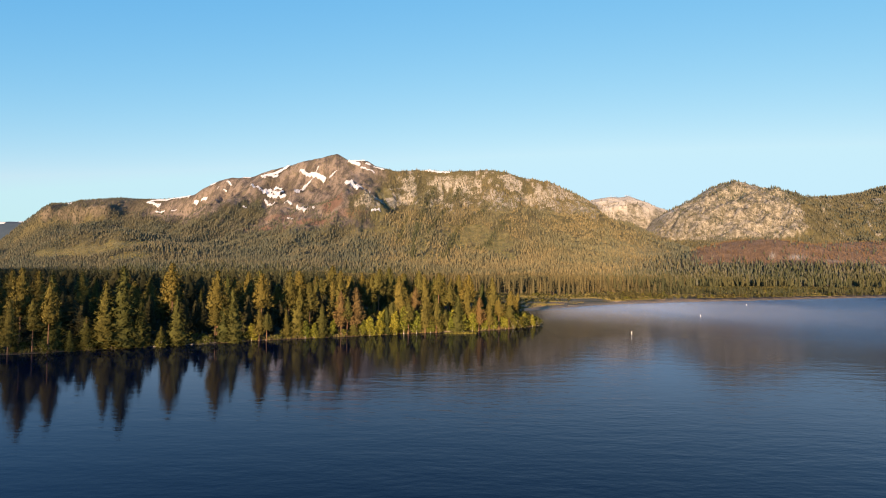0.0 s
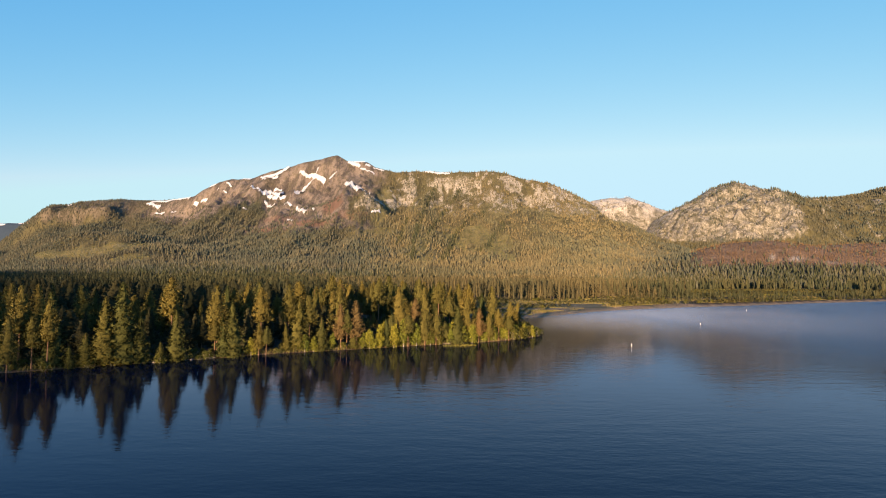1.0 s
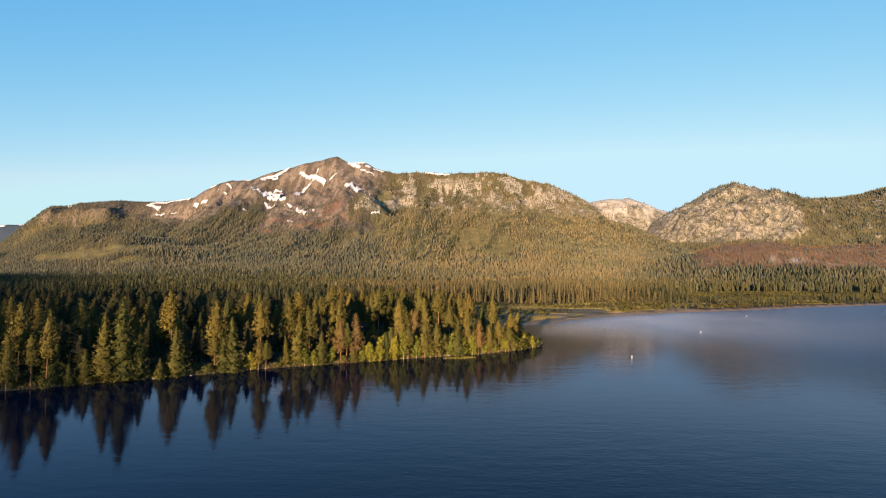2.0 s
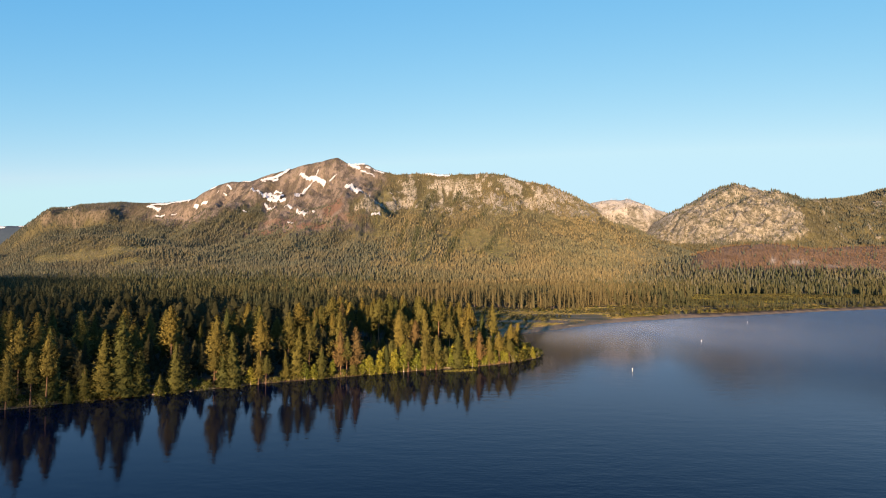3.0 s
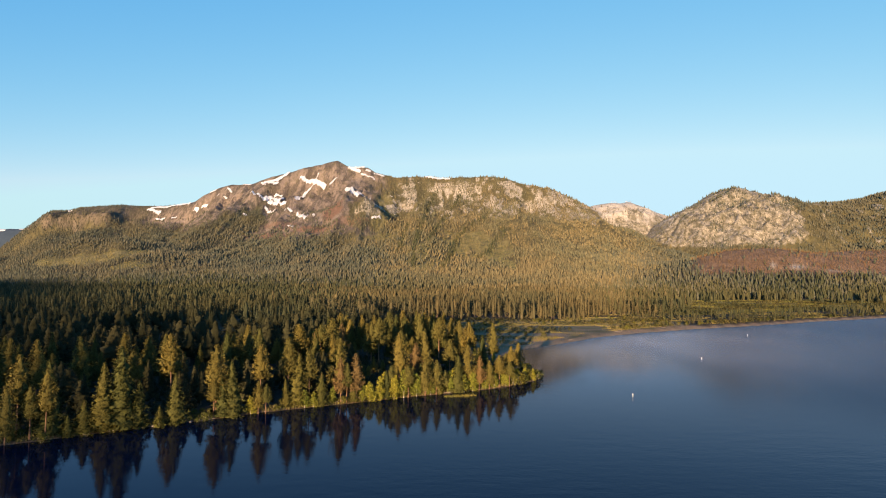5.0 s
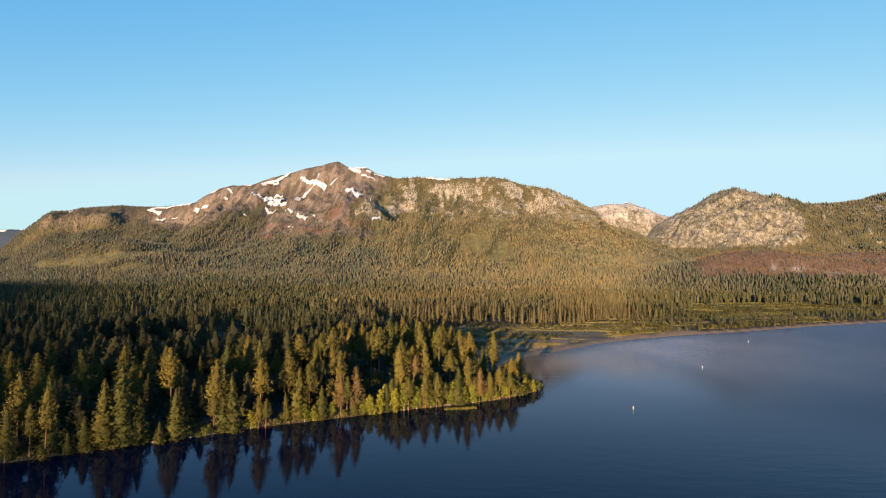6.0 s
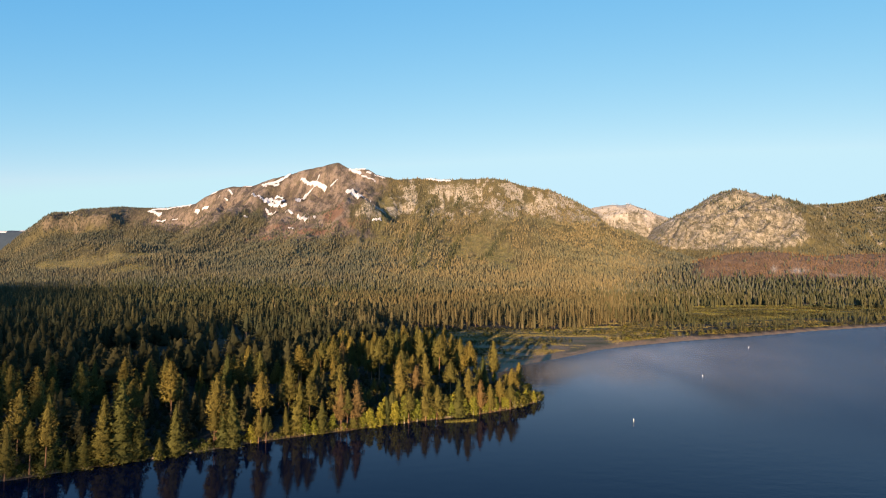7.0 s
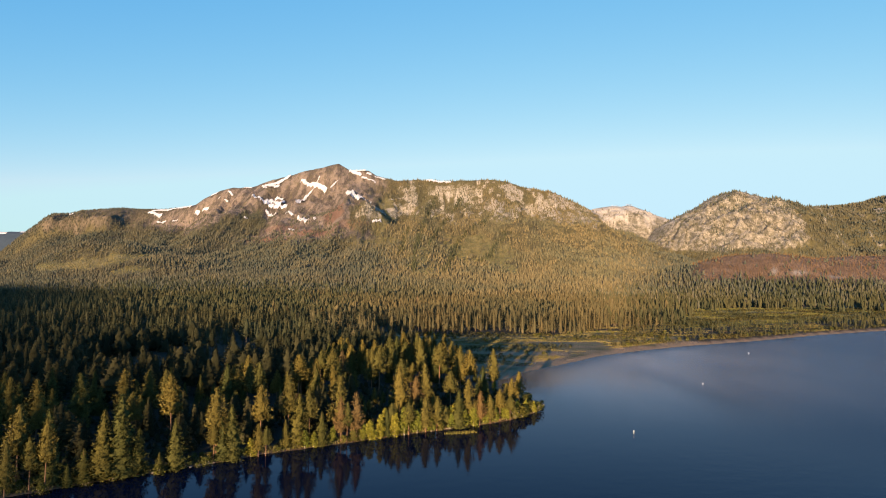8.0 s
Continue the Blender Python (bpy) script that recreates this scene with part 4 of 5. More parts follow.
def forest(name, temps, x, y, h, rng, mats, label, wide=1.0, z=None):
    """Many trees as one mesh of kind stuff."""
    z = land_height(x, y) if z is None else z
    pick = rng.integers(len(temps), size=len(x))
    V, F, I, T, N, at = [], [], [], [], [], 0
    for k, (tv, tf, ti, tn) in enumerate(temps):
        sel = np.nonzero(pick == k)[0]
        if not len(sel):
            continue
        a = rng.random(len(sel)) * 6.2832
        f = h[sel] / 20.0
        w = f * np.broadcast_to(wide, len(x))[sel] * (0.72 + 0.60 * rng.random(len(sel)))
        ca, sa = (np.cos(a) * w)[:, None], (np.sin(a) * w)[:, None]
        vx = tv[None, :, 0] * ca - tv[None, :, 1] * sa + x[sel][:, None]
        vy = tv[None, :, 0] * sa + tv[None, :, 1] * ca + y[sel][:, None]
        vz = tv[None, :, 2] * f[:, None] + z[sel][:, None]
        V.append(np.stack([vx, vy, vz], axis=-1).reshape(-1, 3))
        cu, su = np.cos(a)[:, None], np.sin(a)[:, None]
        N.append(np.stack([tn[None, :, 0] * cu - tn[None, :, 1] * su, tn[None, :, 0] * su + tn[None, :, 1] * cu,
                           np.broadcast_to(tn[None, :, 2], vx.shape)], axis=-1).reshape(-1, 3))
        n = len(tv)
        F.append((tf[None] + (at + np.arange(len(sel)) * n)[:, None, None]).reshape(-1, 3))
        I.append(np.tile(ti, len(sel)))
        T.append(np.repeat(0.5 * rng.random(len(sel)) + 0.5 * smooth(fbm(x[sel] / 130, y[sel] / 260, 145, 3), 0.3, 0.7), n))
        at += n * len(sel)
    if not V:
        return None
    me = mesh_of(name, np.vstack(V), np.vstack(F), mats, tint=np.hstack(T), index=np.hstack(I), normals=np.vstack(N))
    return tagged(new(name, me), label, "forest", kind="stuff")


def tall(rng, n, lo, hi):
    return lo + (hi - lo) * np.power(rng.random(n), 0.8)


deep = (near_y > 330) | (near_x < -0.80 * near_y - 30)
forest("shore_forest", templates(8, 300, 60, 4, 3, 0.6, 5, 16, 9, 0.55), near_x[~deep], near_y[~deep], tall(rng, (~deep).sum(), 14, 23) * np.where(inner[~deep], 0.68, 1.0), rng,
       [M_WOODS_SHADE, M_WOODBARK], "dense green conifer forest behind the shore trees, shade in its colour", 1.25)
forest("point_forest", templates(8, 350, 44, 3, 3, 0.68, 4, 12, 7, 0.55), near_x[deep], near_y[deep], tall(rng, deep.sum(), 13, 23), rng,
       [M_WOODS_SHADE, M_WOODBARK], "green conifer forest further back on the point, shade in its colour", 1.30)


# low plants added to darken the sky-lit floor where tree shade belongs
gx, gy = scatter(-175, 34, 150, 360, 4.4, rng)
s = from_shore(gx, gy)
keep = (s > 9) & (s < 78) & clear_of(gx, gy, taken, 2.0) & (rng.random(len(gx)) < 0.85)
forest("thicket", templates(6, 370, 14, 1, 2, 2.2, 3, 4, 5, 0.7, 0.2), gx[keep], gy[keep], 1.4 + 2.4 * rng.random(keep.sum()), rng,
       [M_WOODS_SHADE, M_WOODBARK], "added undergrowth beneath the shore trees, dark as a shaded floor", 2.6)


def wooded(x, y, rng, reach=0.80, pad=60):
    keep = np.abs(x) < reach * y + pad
    x, y = x[keep], y[keep]
    z = land_height(x, y)
    c = cover(x, y, z)
    keep = (rng.random(len(x)) < c[0] * (1 - 0.28 * smooth(-x / y, 0.02, 0.20) * (y < 1750))) & (from_shore(x, y) > 4)
    keep &= (fbm(x / 48, y / 48, 123, 3) > 0.40) | (rng.random(len(x)) < 0.15) | (y > 1750)
    keep &= rng.random(len(x)) > 0.93 * clearing(x, y)
    return x[keep], y[keep], c[5][keep]


STANDS = [(M_PLAIN, "brownish conifer"), (M_GREEN, "darker green conifer"), (M_SLOPE_HAZE, "haze-paled grey-green conifer"), (M_SIDE_HAZE, "haze-greyed green conifer")]


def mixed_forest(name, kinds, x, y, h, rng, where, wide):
    """A forest graded in colour: brownish on the middle plain, darker green at the sides, greyed by painted haze
    towards the slopes.
    """
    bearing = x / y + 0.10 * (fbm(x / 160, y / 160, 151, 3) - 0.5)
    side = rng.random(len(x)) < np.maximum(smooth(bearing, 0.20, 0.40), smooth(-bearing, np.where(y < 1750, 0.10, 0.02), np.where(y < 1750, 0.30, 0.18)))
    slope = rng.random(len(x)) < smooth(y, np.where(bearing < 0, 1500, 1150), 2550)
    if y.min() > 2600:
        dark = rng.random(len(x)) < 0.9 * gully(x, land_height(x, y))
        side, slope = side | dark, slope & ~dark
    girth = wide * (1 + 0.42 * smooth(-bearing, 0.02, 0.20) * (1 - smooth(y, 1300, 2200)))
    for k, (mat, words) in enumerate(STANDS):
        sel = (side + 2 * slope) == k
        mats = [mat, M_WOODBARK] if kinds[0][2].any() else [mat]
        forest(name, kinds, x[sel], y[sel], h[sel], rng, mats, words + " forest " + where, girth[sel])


gx, gy = scatter(-800, 800, 60, 900, 9.2, rng)
out = ~((gx < 75) & (gx > -340) & (gy < 520))
gx, gy, _ = wooded(gx[out], gy[out], rng)
belt = (from_shore(gx, gy) < 160) & (gx > 170)      # a thin belt of lower trees behind the beach
keep = ~belt | (rng.random(len(gx)) < 0.76)
gx, gy, belt = gx[keep], gy[keep], belt[keep]
hh = tall(rng, len(gx), 6, 23) * (0.78 + 0.44 * fbm(gx / 30, gy / 30, 171, 3)) * np.where(belt, np.where(rng.random(len(gx)) < 0.15, 0.6, 0.42), 1.0)
mixed_forest("plain_forest", templates(8, 400, 62, 1, 2, 1.0, 3, 5, 4, 0.36, 3.6), gx, gy, hh, rng, "on the plain by the meadow", 0.84)
gx, gy = scatter(-1500, 1500, 900, 1750, 10.4, rng)
gx, gy, _ = wooded(gx, gy, rng)
hh = tall(rng, len(gx), 11, 23) * np.where((from_shore(gx, gy) < 200) & (gx > 300), 0.42, 1.0)
mixed_forest("inner_forest", templates(8, 500, 9, 1, 1, 1.7, 3, 4, 4, 0.55), gx, gy, hh, rng, "stretching towards the mountains", 0.98)
gx, gy = scatter(-3700, 3700, 1750, 4760, 13.0, rng)
gx, gy, burnt = wooded(gx, gy, rng)
keep = rng.random(len(gx)) > 0.15 * burnt
gx, gy, burnt = gx[keep], gy[keep], burnt[keep]
red = rng.random(len(gx)) < burnt * 0.9
hh = tall(rng, len(gx), 10, 20) * (1 - 0.45 * smooth(land_height(gx, gy), 400, 620) * (1 - smooth(gx, -560, -380)))
low = gy < 2700
a, b = ~red & low, ~red & ~low
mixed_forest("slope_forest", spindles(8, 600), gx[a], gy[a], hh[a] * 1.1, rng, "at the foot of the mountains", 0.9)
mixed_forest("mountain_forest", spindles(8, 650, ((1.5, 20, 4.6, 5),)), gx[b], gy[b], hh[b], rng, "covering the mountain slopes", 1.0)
forest("scorched_forest", spindles(8, 700), gx[red], gy[red], hh[red] * 0.55, rng, [M_BURNT], "reddish brown scorched conifers on the low moraine", 0.8)
gx, gy = scatter(-2300, 1500, 2500, 4700, 11.0, rng)
gz = land_height(gx, gy)
c = cover(gx, gy, gz)
keep = (np.abs(gx) < 0.8 * gy) & (gz > 60) & (rng.random(len(gx)) < np.where(c[1] > 0.6, 1.0, 0.28) * (1 - c[3]) * (1 - 0.6 * c[4]))
gx, gy, gz = gx[keep], gy[keep], gz[keep]
brush = forest("mountain_brush", spindles(6, 750, ((-2.0, 20, 44.0, 5),)), gx, gy, 1.4 + 1.5 * rng.random(len(gx)), rng, [M_BRUSH], "olive brush on the clearings of the mountain front", 1.0, gz)
tagged(brush, category="brush")


# ------------------------------------------------------------------ snow
# drifts of old snow: the line of each on the slope (x, y), half width
WEST_SNOW = [
    ([(-1331, 4608), (-1266, 4596), (-1215, 4636), (-1191, 4672)], 18),
    ([(-1369, 4636), (-1302, 4508)], 6),
    ([(-1275, 4556), (-1235, 4560)], 12),
    ([(-1335, 4304), (-1302, 4324), (-1261, 4320), (-1207, 4296)], 11),
    ([(-1264, 4328), (-1225, 4384), (-1160, 4320), (-1147, 4388)], 13),
    ([(-1207, 4296), (-1160, 4296), (-1106, 4280)], 14),
    ([(-1208, 4408), (-1162, 4416)], 8),
    ([(-1218, 4228), (-1142, 4176)], 7),
    ([(-1068, 4164), (-1007, 4084)], 7),
    ([(-969, 4080), (-886, 3880), (-862, 3880)], 8),
    ([(-886, 3864), (-874, 3860)], 7),
]
PEAK_SNOW = [
    ([(-1062, 4572), (-1027, 4548), (-995, 4552), (-950, 4532), (-894, 4496), (-869, 4472)], 11),
    ([(-952, 4540), (-940, 4596)], 5),
    ([(-954, 4512), (-976, 4468), (-997, 4420), (-1019, 4348), (-1029, 4292)], 11),
    ([(-834, 4456), (-813, 4496), (-794, 4520)], 5),
    ([(-694, 4312), (-640, 4164), (-590, 4132), (-566, 4176)], 11),
    ([(-640, 4216), (-579, 4160)], 10),
    ([(-507, 3872), (-503, 4120)], 5),
    ([(-730, 4680), (-684, 4652), (-648, 4640)], 12),
    ([(-688, 4680), (-618, 4692)], 7),
    ([(-600, 4652), (-572, 4664)], 8),
    ([(-635, 4604), (-584, 4596), (-535, 4608)], 6),
    ([(-543, 4668), (-467, 4668)], 6),
    ([(-446, 3756), (-404, 3804)], 6),
    ([(-165, 4692), (-110, 4680), (-47, 4680), (15, 4672)], 9),
]
SHELF_SNOW = [
    ([(1262, 4846), (1300, 4850)], 9),
    ([(1375, 4846), (1402, 4850)], 10),
    ([(-2197, 4624), (-2148, 4608), (-2095, 4584)], 10),
    ([(-2180, 4640), (-2139, 4660), (-2067, 4648), (-2015, 4664), (-1907, 4664)], 9),
    ([(-2094, 4600), (-2093, 4580)], 8),
    ([(-2087, 4516), (-2035, 4528)], 7),
    ([(-1977, 4524), (-1951, 4540)], 6),
    ([(-1830, 4560), (-1799, 4544)], 9),
    ([(-1774, 4552), (-1733, 4540)], 7),
    ([(-1749, 4664), (-1713, 4656)], 8),
    ([(-1674, 4588), (-1668, 4604)], 5),
    ([(-2740, 4556), (-2664, 4464)], 5),
    ([(-1625, 4644), (-1570, 4584)], 5),
    ([(-1518, 4672), (-1455, 4672)], 5),
    ([(-1606, 4524), (-1579, 4516)], 4),
    ([(-1305, 4052), (-1276, 4008)], 7),
    ([(-970, 3856), (-921, 3772)], 4),
    ([(-394, 4352), (-379, 4360)], 4),
    ([(-832, 3904), (-811, 3852)], 5),
]


def snow_patch(line, half, seed):
    """A drift of old snow draped on the slope along a line, with a ragged edge."""
    line = np.array(line, float)
    lo, hi = line.min(axis=0) - (half * 2, half * 3), line.max(axis=0) + (half * 2, half * 3)
    step = 4.0
    xs, ys = np.arange(lo[0], hi[0], step), np.arange(lo[1], hi[1], step)
    gx, gy = np.meshgrid(xs, ys)
    flat = line * (1, 0.62)
    d = edge_distance(gx, gy * 0.62, flat)
    d = d + half * 1.2 * (fbm(gx / 16, gy / 30, seed, 4) - 0.47)
    on = d < half
    z = land_height(gx, gy) + np.where(on, 9.0, 3.0)
    n = len(xs)
    i = (np.arange(len(ys) - 1)[:, None] * n + np.arange(n - 1)[None, :])
    inside_ = on[:-1, :-1] & on[1:, :-1] & on[:-1, 1:] | on[1:, 1:] & on[1:, :-1] & on[:-1, 1:]
    i = i[inside_]
    if not len(i):
        return
    faces = np.stack([i, i + 1, i + n + 1, i + n], axis=1)
    ids, faces = np.unique(faces, return_inverse=True)
    verts = np.stack([gx.ravel(), gy.ravel(), z.ravel()], axis=1)[ids]
    me = mesh_of("snow_patch", verts, faces.reshape(-1, 4), [M_SNOW], shade=True)
    tagged(new("snow_patch", me), "patch of old white snow lying in a rocky gully", "snow", "snow patches on the mountain")


for i, (line, half) in enumerate(WEST_SNOW + PEAK_SNOW + SHELF_SNOW):
    snow_patch(line, half, 900 + i)


# ------------------------------------------------------------------ bushes
def bush_thing(seed, height, reach, mat, label):
    rng = np.random.default_rng(seed)
    ob = new("willow_bush")
    v, f, nn = leafy_crown(rng, height, 0.0, reach, 450, 0.32, 6)
    part("foliage", mesh_of("foliage", v, f, [mat], normals=nn), ob)
    stems = []
    for k in range(6):
        a = k * 1.05 + rng.random()
        q = reach * 0.55
        stems.append(tube([(0.1 * math.cos(a), 0.1 * math.sin(a), -0.3), (q * math.cos(a), q * math.sin(a), height * 0.7)], [0.05, 0.02], 4))
    v, f = joined(stems)
    part("stems", mesh_of("stems", v, f, [M_PALEBARK]), ob)
    return tagged(ob, label, "bush", "willow bushes round the lake")


BUSHES = [bush_thing(40 + k, 3.0, (2.0, 2.6, 1.7)[k], M_WILLOW, "rounded yellow-green willow bush by the water") for k in range(3)]
bush_used = set()


def plant_bush(k, x, y, height, rng):
    ob = BUSHES[k]
    z = float(land_height(np.array([x]), np.array([y]))[0])
    f = height / 3.0
    w = f * (0.9 + 0.4 * rng.random())
    m = pose(x, y, max(z, 0.0), 0, 0, rng.random() * 360) @ Matrix.Diagonal((w, w, f, 1))
    if k not in bush_used:
        bush_used.add(k)
        ob.matrix_basis = m
    else:
        copy_thing_plain(ob, m)


SHRUBS = [(-79.3, 211.5, 2.9), (-106.8, 190.0, 2.0), (-90.3, 201.2, 3.1), (-81.3, 209.5, 1.5), (-59.8, 228.5, 1.8),
          (-54.8, 232.6, 2.4), (-115.0, 182.1, 2.7), (-102.0, 195.0, 2.7), (34.3, 290.1, 5.4), (39.0, 300.5, 5.0),
          (44.0, 306.7, 3.5), (37.6, 297.3, 2.8), (27.2, 284.8, 3.7), (-32.1, 246.0, 3.0), (-2.1, 263.4, 3.4), (-38.6, 241.8, 2.9),
          (42.5, 304, 4.6), (35.5, 293, 4.8), (31, 287, 5.2), (47.2, 317.4, 2.6), (41, 316, 4.2), (41, 324, 4.6), (38, 312, 5.5), (36, 340, 5), (33, 352, 5)]
rng = np.random.default_rng(21)
for i, (x, y, h) in enumerate(SHRUBS):
    plant_bush(i % 3, x, y, h, rng)
# undergrowth along the bank
for t in np.linspace(0, 1, 84):
    x = -150 + 185 * t + rng.normal(0, 1.0)
    y = float(np.interp(x, SHORE[4:13, 0], SHORE[4:13, 1])) + 2.6 + 2.2 * rng.random()
    plant_bush(int(rng.integers(3)), x - 1.2, y, 0.8 + 2.1 * rng.random() ** 1.5, rng)
# willows in the meadow and along the far beach
count = 0
while count < 90:
    x, y = rng.uniform(-60, 240), rng.uniform(430, 735)
    if float(in_meadow(np.array([x]), np.array([y]))[0]) < 2 or float(from_shore(np.array([x]), np.array([y]))[0]) < 26:
        continue
    if float(vnoise(np.array([x / 34]), np.array([y / 34]), 5)[0]) < 0.30 + 0.35 * (y < 600):
        continue
    plant_bush(int(rng.integers(3)), x, y, 1.5 + 2.6 * rng.random(), rng)
    count += 1
for t in np.linspace(0, 1, 60):
    i = 22 + 5 * t
    k = min(int(i), 26)
    x, y = SHORE[k] + (SHORE[k + 1] - SHORE[k]) * (i - k)
    plant_bush(int(rng.integers(3)), x - 6 + rng.normal(0, 3), y + 13 + 7 * rng.random(), 1.6 + 2.6 * rng.random(), rng)


def scrub(name, x, y, h, label, rng):
    """Low willow scrub, too much to count: one mesh."""
    temps = []
    for k in range(5):
        r = np.random.default_rng(800 + k)
        v, f, nn = leafy_crown(r, 20.0, 0.0, 15.0, 30, 4.8, 5)
        temps.append((v, f, np.zeros(len(f), int), nn))
    ob = forest(name, temps, x, y, h, rng, [M_SCRUB], label)
    tagged(ob, category="scrub")


gx, gy = scatter(-90, 245, 420, 745, 5.0, rng)
clump = fbm(gx / 45, gy / 26, 141, 3)
keep = (in_meadow(gx, gy) > -6) & (from_shore(gx, gy) > 38) & (clump > 0.60 - 0.13 * smooth(gy - 0.25 * gx, 560, 650))
scrub("meadow_scrub", gx[keep], gy[keep], 1.2 + 2.6 * rng.random(keep.sum()), "patches of olive willow scrub in the marsh meadow", rng)
gx, gy = scatter(150, 1000, 540, 1400, 5.2, rng)
s = from_shore(gx, gy)
keep = (s > 12) & ((s < 30) | (s > 120)) & (s < 390) & (fbm(gx / 45, gy / 16, 142, 3) > np.where(s < 34, 0.52, 0.57))
scrub("shore_scrub", gx[keep], gy[keep], 1.5 + 3.0 * rng.random(keep.sum()), "green willow scrub along the far beach", rng)


# ------------------------------------------------------------------ grass and reeds
def blades(name, x, y, height, width, mat, label, rng):
    """Grass as many slim triangles, one object."""
    n = len(x)
    z = np.maximum(land_height(x, y), -0.05)
    a = rng.random(n) * 3.1416
    h = height * (0.5 + rng.random(n))
    w = width * (0.5 + rng.random(n))
    base = np.stack([x, y, z - 0.05], axis=1)
    d = np.stack([np.cos(a) * w, np.sin(a) * w, np.zeros(n)], axis=1)
    up = np.stack([rng.normal(0, 0.3, n) * h, rng.normal(0, 0.3, n) * h, h], axis=1)
    v = np.stack([base - d, base + d, base + up], axis=1).reshape(-1, 3)
    t = np.repeat(vnoise(x / 9, y / 5, 15), 3)
    me = mesh_of(name, v, np.arange(len(v)).reshape(-1, 3), [mat], tint=t)
    tagged(new(name, me), label, "grass", kind="stuff")


gx, gy = rng.uniform(-85, 520, 260000), rng.uniform(410, 900, 260000)
s = from_shore(gx, gy)
keep = ((in_meadow(gx, gy) > 0) | ((gx > 130) & (s < 170))) & (s > 14) & (fbm(gx / 60, gy / 11, 33, 3) > 0.52)
blades("meadow_grass", gx[keep], gy[keep], 0.7, 0.4, M_GRASS, "dry yellow-green marsh grass behind the beach", rng)
gx, gy = rng.uniform(300, 1050, 150000), rng.uniform(780, 1480, 150000)
s = from_shore(gx, gy)
keep = (s > 110) & (s < 480) & (fbm(gx / 80, gy / 20, 34, 3) > 0.42)
blades("marsh_grass", gx[keep], gy[keep], 0.9, 0.55, M_REED, "light green sedge of the open marsh behind the beach trees", rng)
gx, gy = rng.uniform(-150, 46, 140000), rng.uniform(140, 320, 140000)
s = from_shore(gx, gy)
keep = (s > 0.3) & (s < 5)
blades("bank_grass", gx[keep], gy[keep], 0.75, 0.30, M_GRASS, "tufted grass along the lake's bank", rng)
t = rng.random(500)
blades("reed_bed", 0.0 + 12 * t + rng.normal(0, 0.5, 500), 257.5 + 3.6 * t + rng.normal(0, 0.7, 500), 0.7, 0.18, M_REED,
       "strip of green reeds standing in shallow water", rng)


# ------------------------------------------------------------------ boulders, logs, buoys
def boulder(seed, x, y, size):
    rng = np.random.default_rng(seed)
    bm = bmesh.new()
    bmesh.ops.create_icosphere(bm, subdivisions=3, radius=1.0)
    k = rng.random(3) * 20
    for v in bm.verts:
        n = noise.noise(v.co * 1.4 + Vector(k)) * 0.35 + noise.noise(v.co * 4 + Vector(k)) * 0.10
        v.co = Vector((v.co.x * (1 + n), v.co.y * (0.8 + n), v.co.z * (0.6 + n)))
    ob = new("boulder", bm_mesh("boulder", bm, [M_ROCK]))
    z0 = float(land_height(np.array([x]), np.array([y]))[0])
    ob.matrix_world = pose(x, y, max(z0, 0.0) + 0.25 * size, 0, 0, rng.random() * 360) @ Matrix.Diagonal((size, size, size, 1))
    tagged(ob, "pale grey granite boulder at the water's edge", "rock", "boulders on the bank")


for i, (x, y, size) in enumerate([(-92.5, 202.6, 0.9), (-83.5, 209.6, 0.8), (-85, 208.4, 0.6), (-79.5, 213.5, 0.7), (-76.5, 216.5, 0.5), (-70.5, 221.3, 0.6),
                                  (-32.5, 246.2, 0.6), (-95, 200.9, 0.5), (-112, 188.8, 0.6), (-64, 226.4, 0.5), (1.6, 266.4, 0.8), (-20, 254.5, 0.4), (44.5, 305.5, 0.6), (47.2, 317.4, 2.4)]):
    boulder(60 + i, x, y, 0.62 * size)


def log(seed, x, y, length, turn):
    rng = np.random.default_rng(seed)
    v, f = tube([(0.05 * rng.normal(), 0.05 * rng.normal(), t * length) for t in np.linspace(0, 1, 6)], [0.24, 0.23, 0.20, 0.18, 0.15, 0.10], 8)
    stub = tube([(0, 0, length * 0.55), (0.6, 0.2, length * 0.62)], [0.07, 0.03], 5)
    ob = new("driftwood_log", mesh_of("driftwood_log", *joined([(v, f), stub]), [M_LOG], shade=True))
    z = float(land_height(np.array([x]), np.array([y]))[0])
    ob.matrix_world = pose(x, y, max(z, 0) + 0.15, 0, 88, turn)
    tagged(ob, "bleached driftwood log lying on the bank", "log", "driftwood on the shore")


for i, (x, y, length, turn) in enumerate([(-81.5, 211.2, 5, 30), (-88, 205.6, 4, 48), (-45, 239.5, 5, 35), (-2, 264.6, 6, 28), (95, 492, 8, 40),
                                          (120, 530, 7, 60), (150, 566, 9, 20), (205, 607, 8, 35), (484, 797, 12, 30), (476, 791, 9, 33)]):
    log(80 + i, x, y, length, turn)


def snag(x, y, height):
    """A broken dead stem with two bare stubs."""
    pieces = [tube([(0, 0, -0.4), (0.03, 0.02, height * 0.5), (0.12, 0.05, height)], [0.16, 0.13, 0.07], 8)]
    pieces += [tube([(0, 0, height * 0.6), (0.5, 0.3, height * 0.7)], [0.05, 0.02], 5), tube([(0, 0, height * 0.75), (-0.4, 0.1, height * 0.9)], [0.04, 0.015], 5)]
    ob = new("dead_tree", mesh_of("dead_tree", *joined(pieces), [M_LOG], shade=True))
    ob.matrix_basis = pose(x, y, float(land_height(np.array([x]), np.array([y]))[0]), 2, -2, 40)
    tagged(ob, "short pale dead tree stem on the bank", "dead tree")


snag(1.0, 268.0, 3.2)


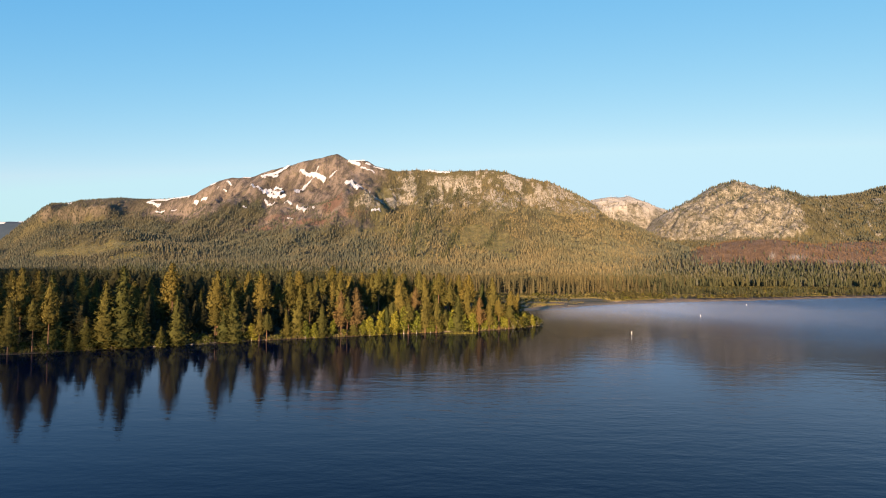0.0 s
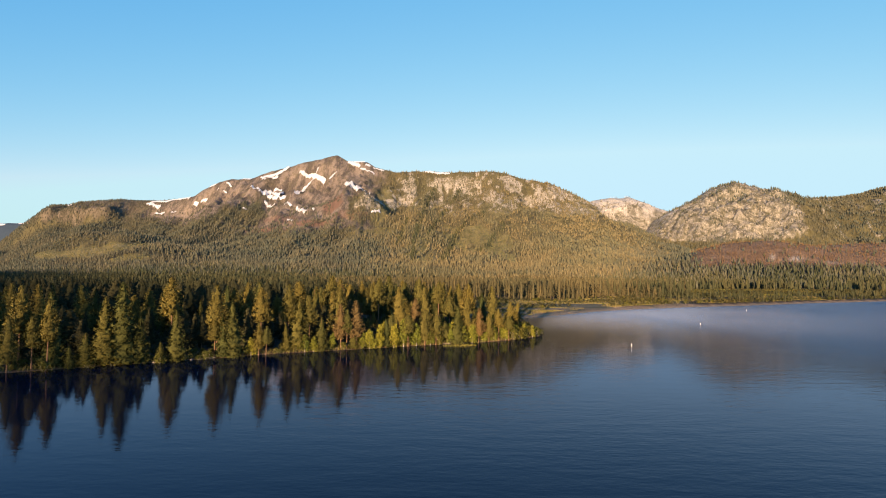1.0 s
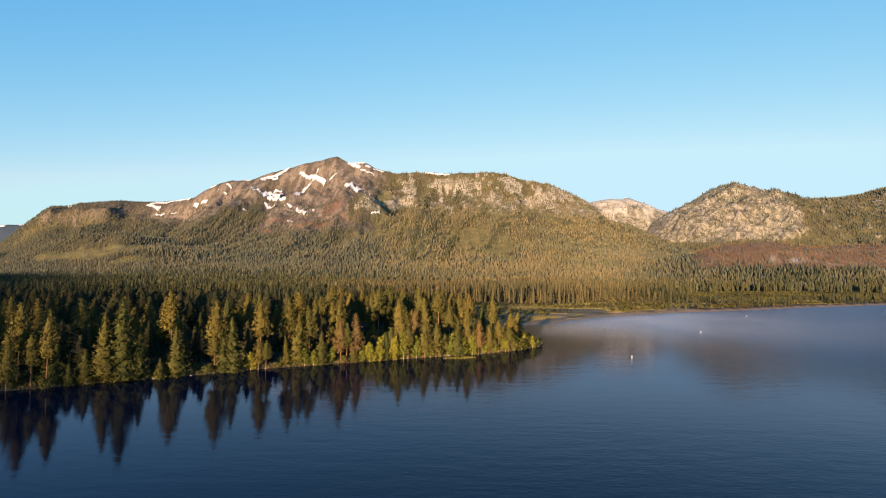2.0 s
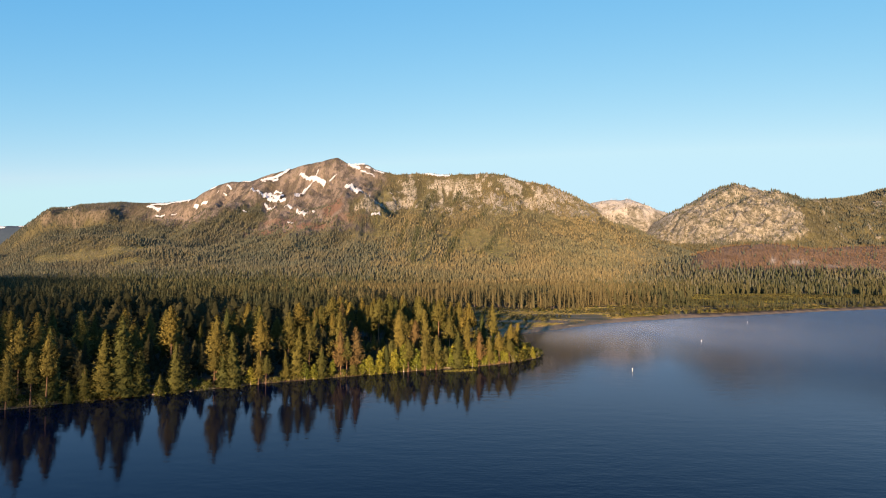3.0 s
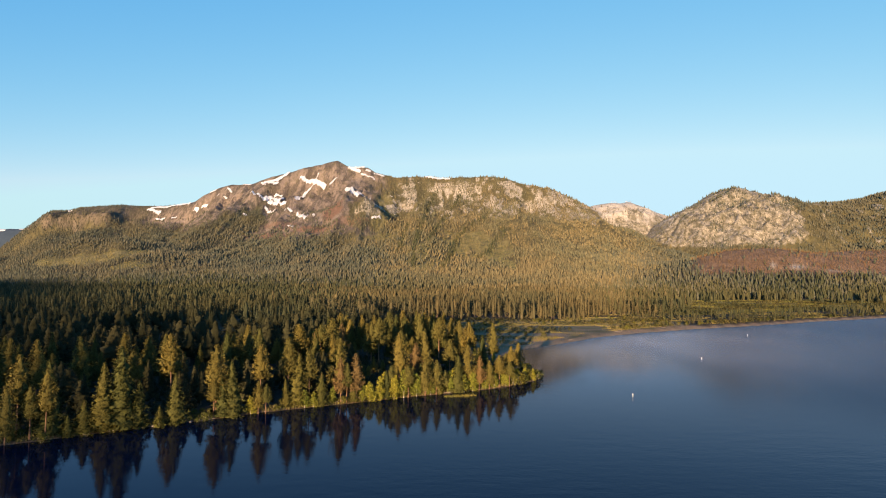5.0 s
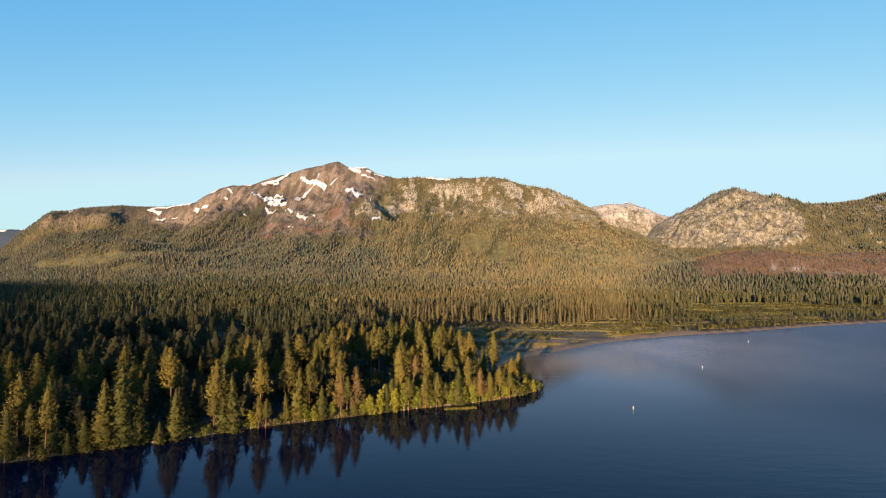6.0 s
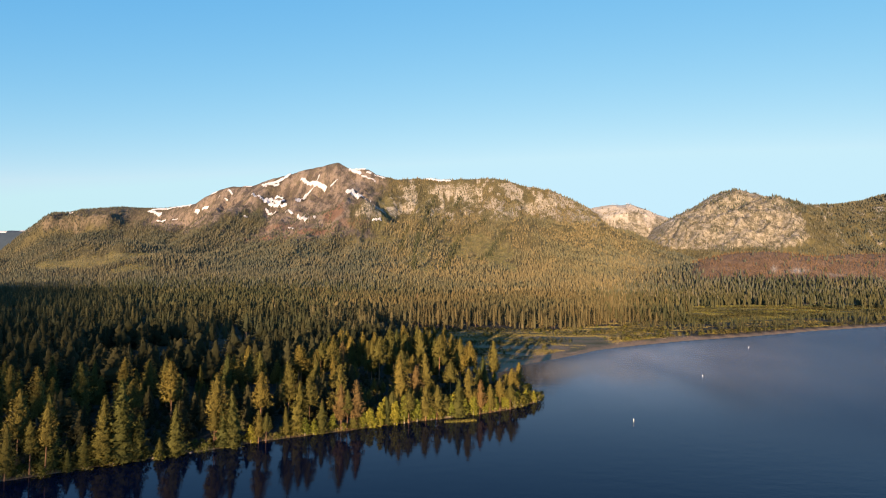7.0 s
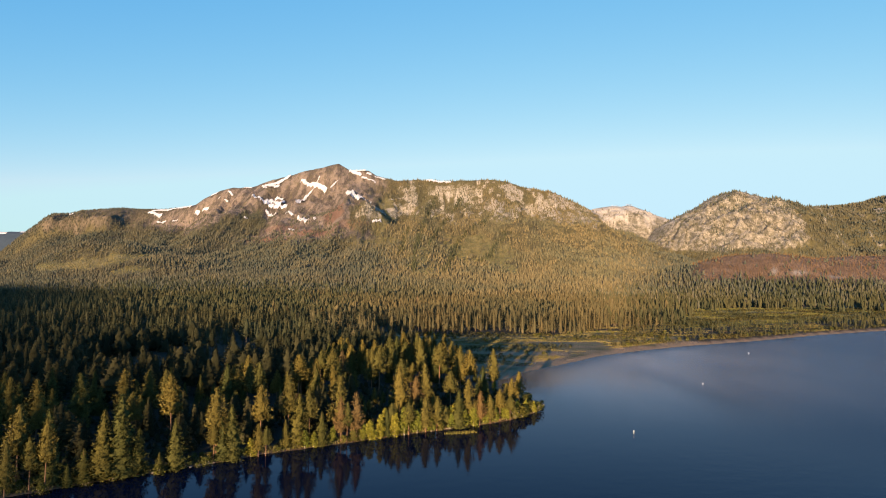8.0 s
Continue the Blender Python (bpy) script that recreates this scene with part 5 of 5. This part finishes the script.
def buoy(x, y, size=1.0):
    """A white marker buoy: a slim can on a float collar with a dark waterline and a rounded cap."""
    ob = new("marker_buoy")
    ob.matrix_basis = pose(x, y, 0, 1.5, -1.0, 20) @ Matrix.Diagonal((0.62 * size, 0.62 * size, size, 1))

    def turned(name, rings, mat, label=""):
        bm = bmesh.new()
        loops = [[bm.verts.new((r * math.cos(6.2832 * k / 20), r * math.sin(6.2832 * k / 20), z)) for k in range(20)] for r, z in rings]
        for l0, l1 in zip(loops, loops[1:]):
            for k in range(20):
                bm.faces.new((l0[k], l0[(k + 1) % 20], l1[(k + 1) % 20], l1[k]))
        bm.faces.new(loops[-1])
        bm.faces.new(loops[0][::-1])
        part(name, bm_mesh(name, bm, [mat], True), ob, label)

    turned("float", [(0.22, -0.5), (0.27, -0.1), (0.28, 0.14), (0.24, 0.2)], M_GREY, "dark weathered float")
    turned("body", [(0.19, 0.18), (0.19, 1.15), (0.29, 1.22), (0.29, 1.85), (0.26, 1.9)], M_WHITE)
    turned("cap", [(0.27, 1.89), (0.24, 2.0), (0.13, 2.08), (0.03, 2.11)], M_WHITE)
    return tagged(ob, "white marker buoy floating upright on the lake", "buoy", "marker buoys on the lake")


for x, y in ((76.5, 261.0), (153.9, 383.6), (259.7, 548.6)):
    buoy(x, y, 0.78)


# ------------------------------------------------------------------ mist
def mist_material():
    m, n, l, bsdf = material("mist", 1.0)
    tr = n.new("ShaderNodeBsdfTransparent")
    df = n.new("ShaderNodeBsdfDiffuse")
    df.inputs["Color"].default_value = (0.55, 0.65, 0.92, 1)
    wisp = ramp(n, l, noise_at(n, l, 0.016, 6, (1.2, 0.35, 1.0), rough=0.62), 0.10, 0.85)
    mul = n.new("ShaderNodeMath")
    mul.operation = "MULTIPLY"
    l.new(wisp, mul.inputs[0])
    l.new(attribute(n, "thickness"), mul.inputs[1])
    mix = n.new("ShaderNodeMixShader")
    l.new(mul.outputs[0], mix.inputs[0])
    l.new(tr.outputs[0], mix.inputs[1])
    l.new(df.outputs[0], mix.inputs[2])
    l.new(mix.outputs[0], n["Material Output"].inputs["Surface"])
    return m


M_MIST = mist_material()


def morning_mist():
    """Thin steam over the cold lake: rows of low, wavy, all but clear wisps."""
    V, F, D, at = [], [], [], 0
    share = (0.0, 0.75, 1.0, 0.6, 0.0)
    for y0 in np.arange(250, 1000, 12.0):
        xs = np.arange(20, 1250, 10.0)
        ys = y0 + 26 * (fbm(xs / 70, np.zeros_like(xs), 99, 3) - 0.5)
        s = -from_shore(xs, ys)
        near = 0.03 + 0.97 * np.exp(-((xs - 120) / 125) ** 2)
        thick = near * smooth(s, 2, 40) * smooth(ys, 250, 470) * (1 - smooth(s, 160, 430))
        tall_ = 3.0 * (0.7 + 0.6 * fbm(xs / 60, np.full_like(xs, y0 / 90), 98, 3))
        for k, f in enumerate(share):
            V.append(np.stack([xs, ys, 0.05 + tall_ * k / (len(share) - 1)], axis=1))
            D.append(0.085 * thick * f)
        n = len(xs)
        i = (np.arange(len(share) - 1)[:, None] * n + np.arange(n - 1)[None, :]).ravel()
        i = i[(thick[:-1] + thick[1:] > 0.02)[i % n]]
        F.append(np.stack([i, i + 1, i + n + 1, i + n], axis=1) + at)
        at += n * len(share)
    me = mesh_of("morning_mist", np.vstack(V), np.vstack(F), [M_MIST], floats={"thickness": np.hstack(D)}, shade=True)
    tagged(new("morning_mist", me), "thin morning mist drifting low over the lake", "mist", kind="stuff")


morning_mist()
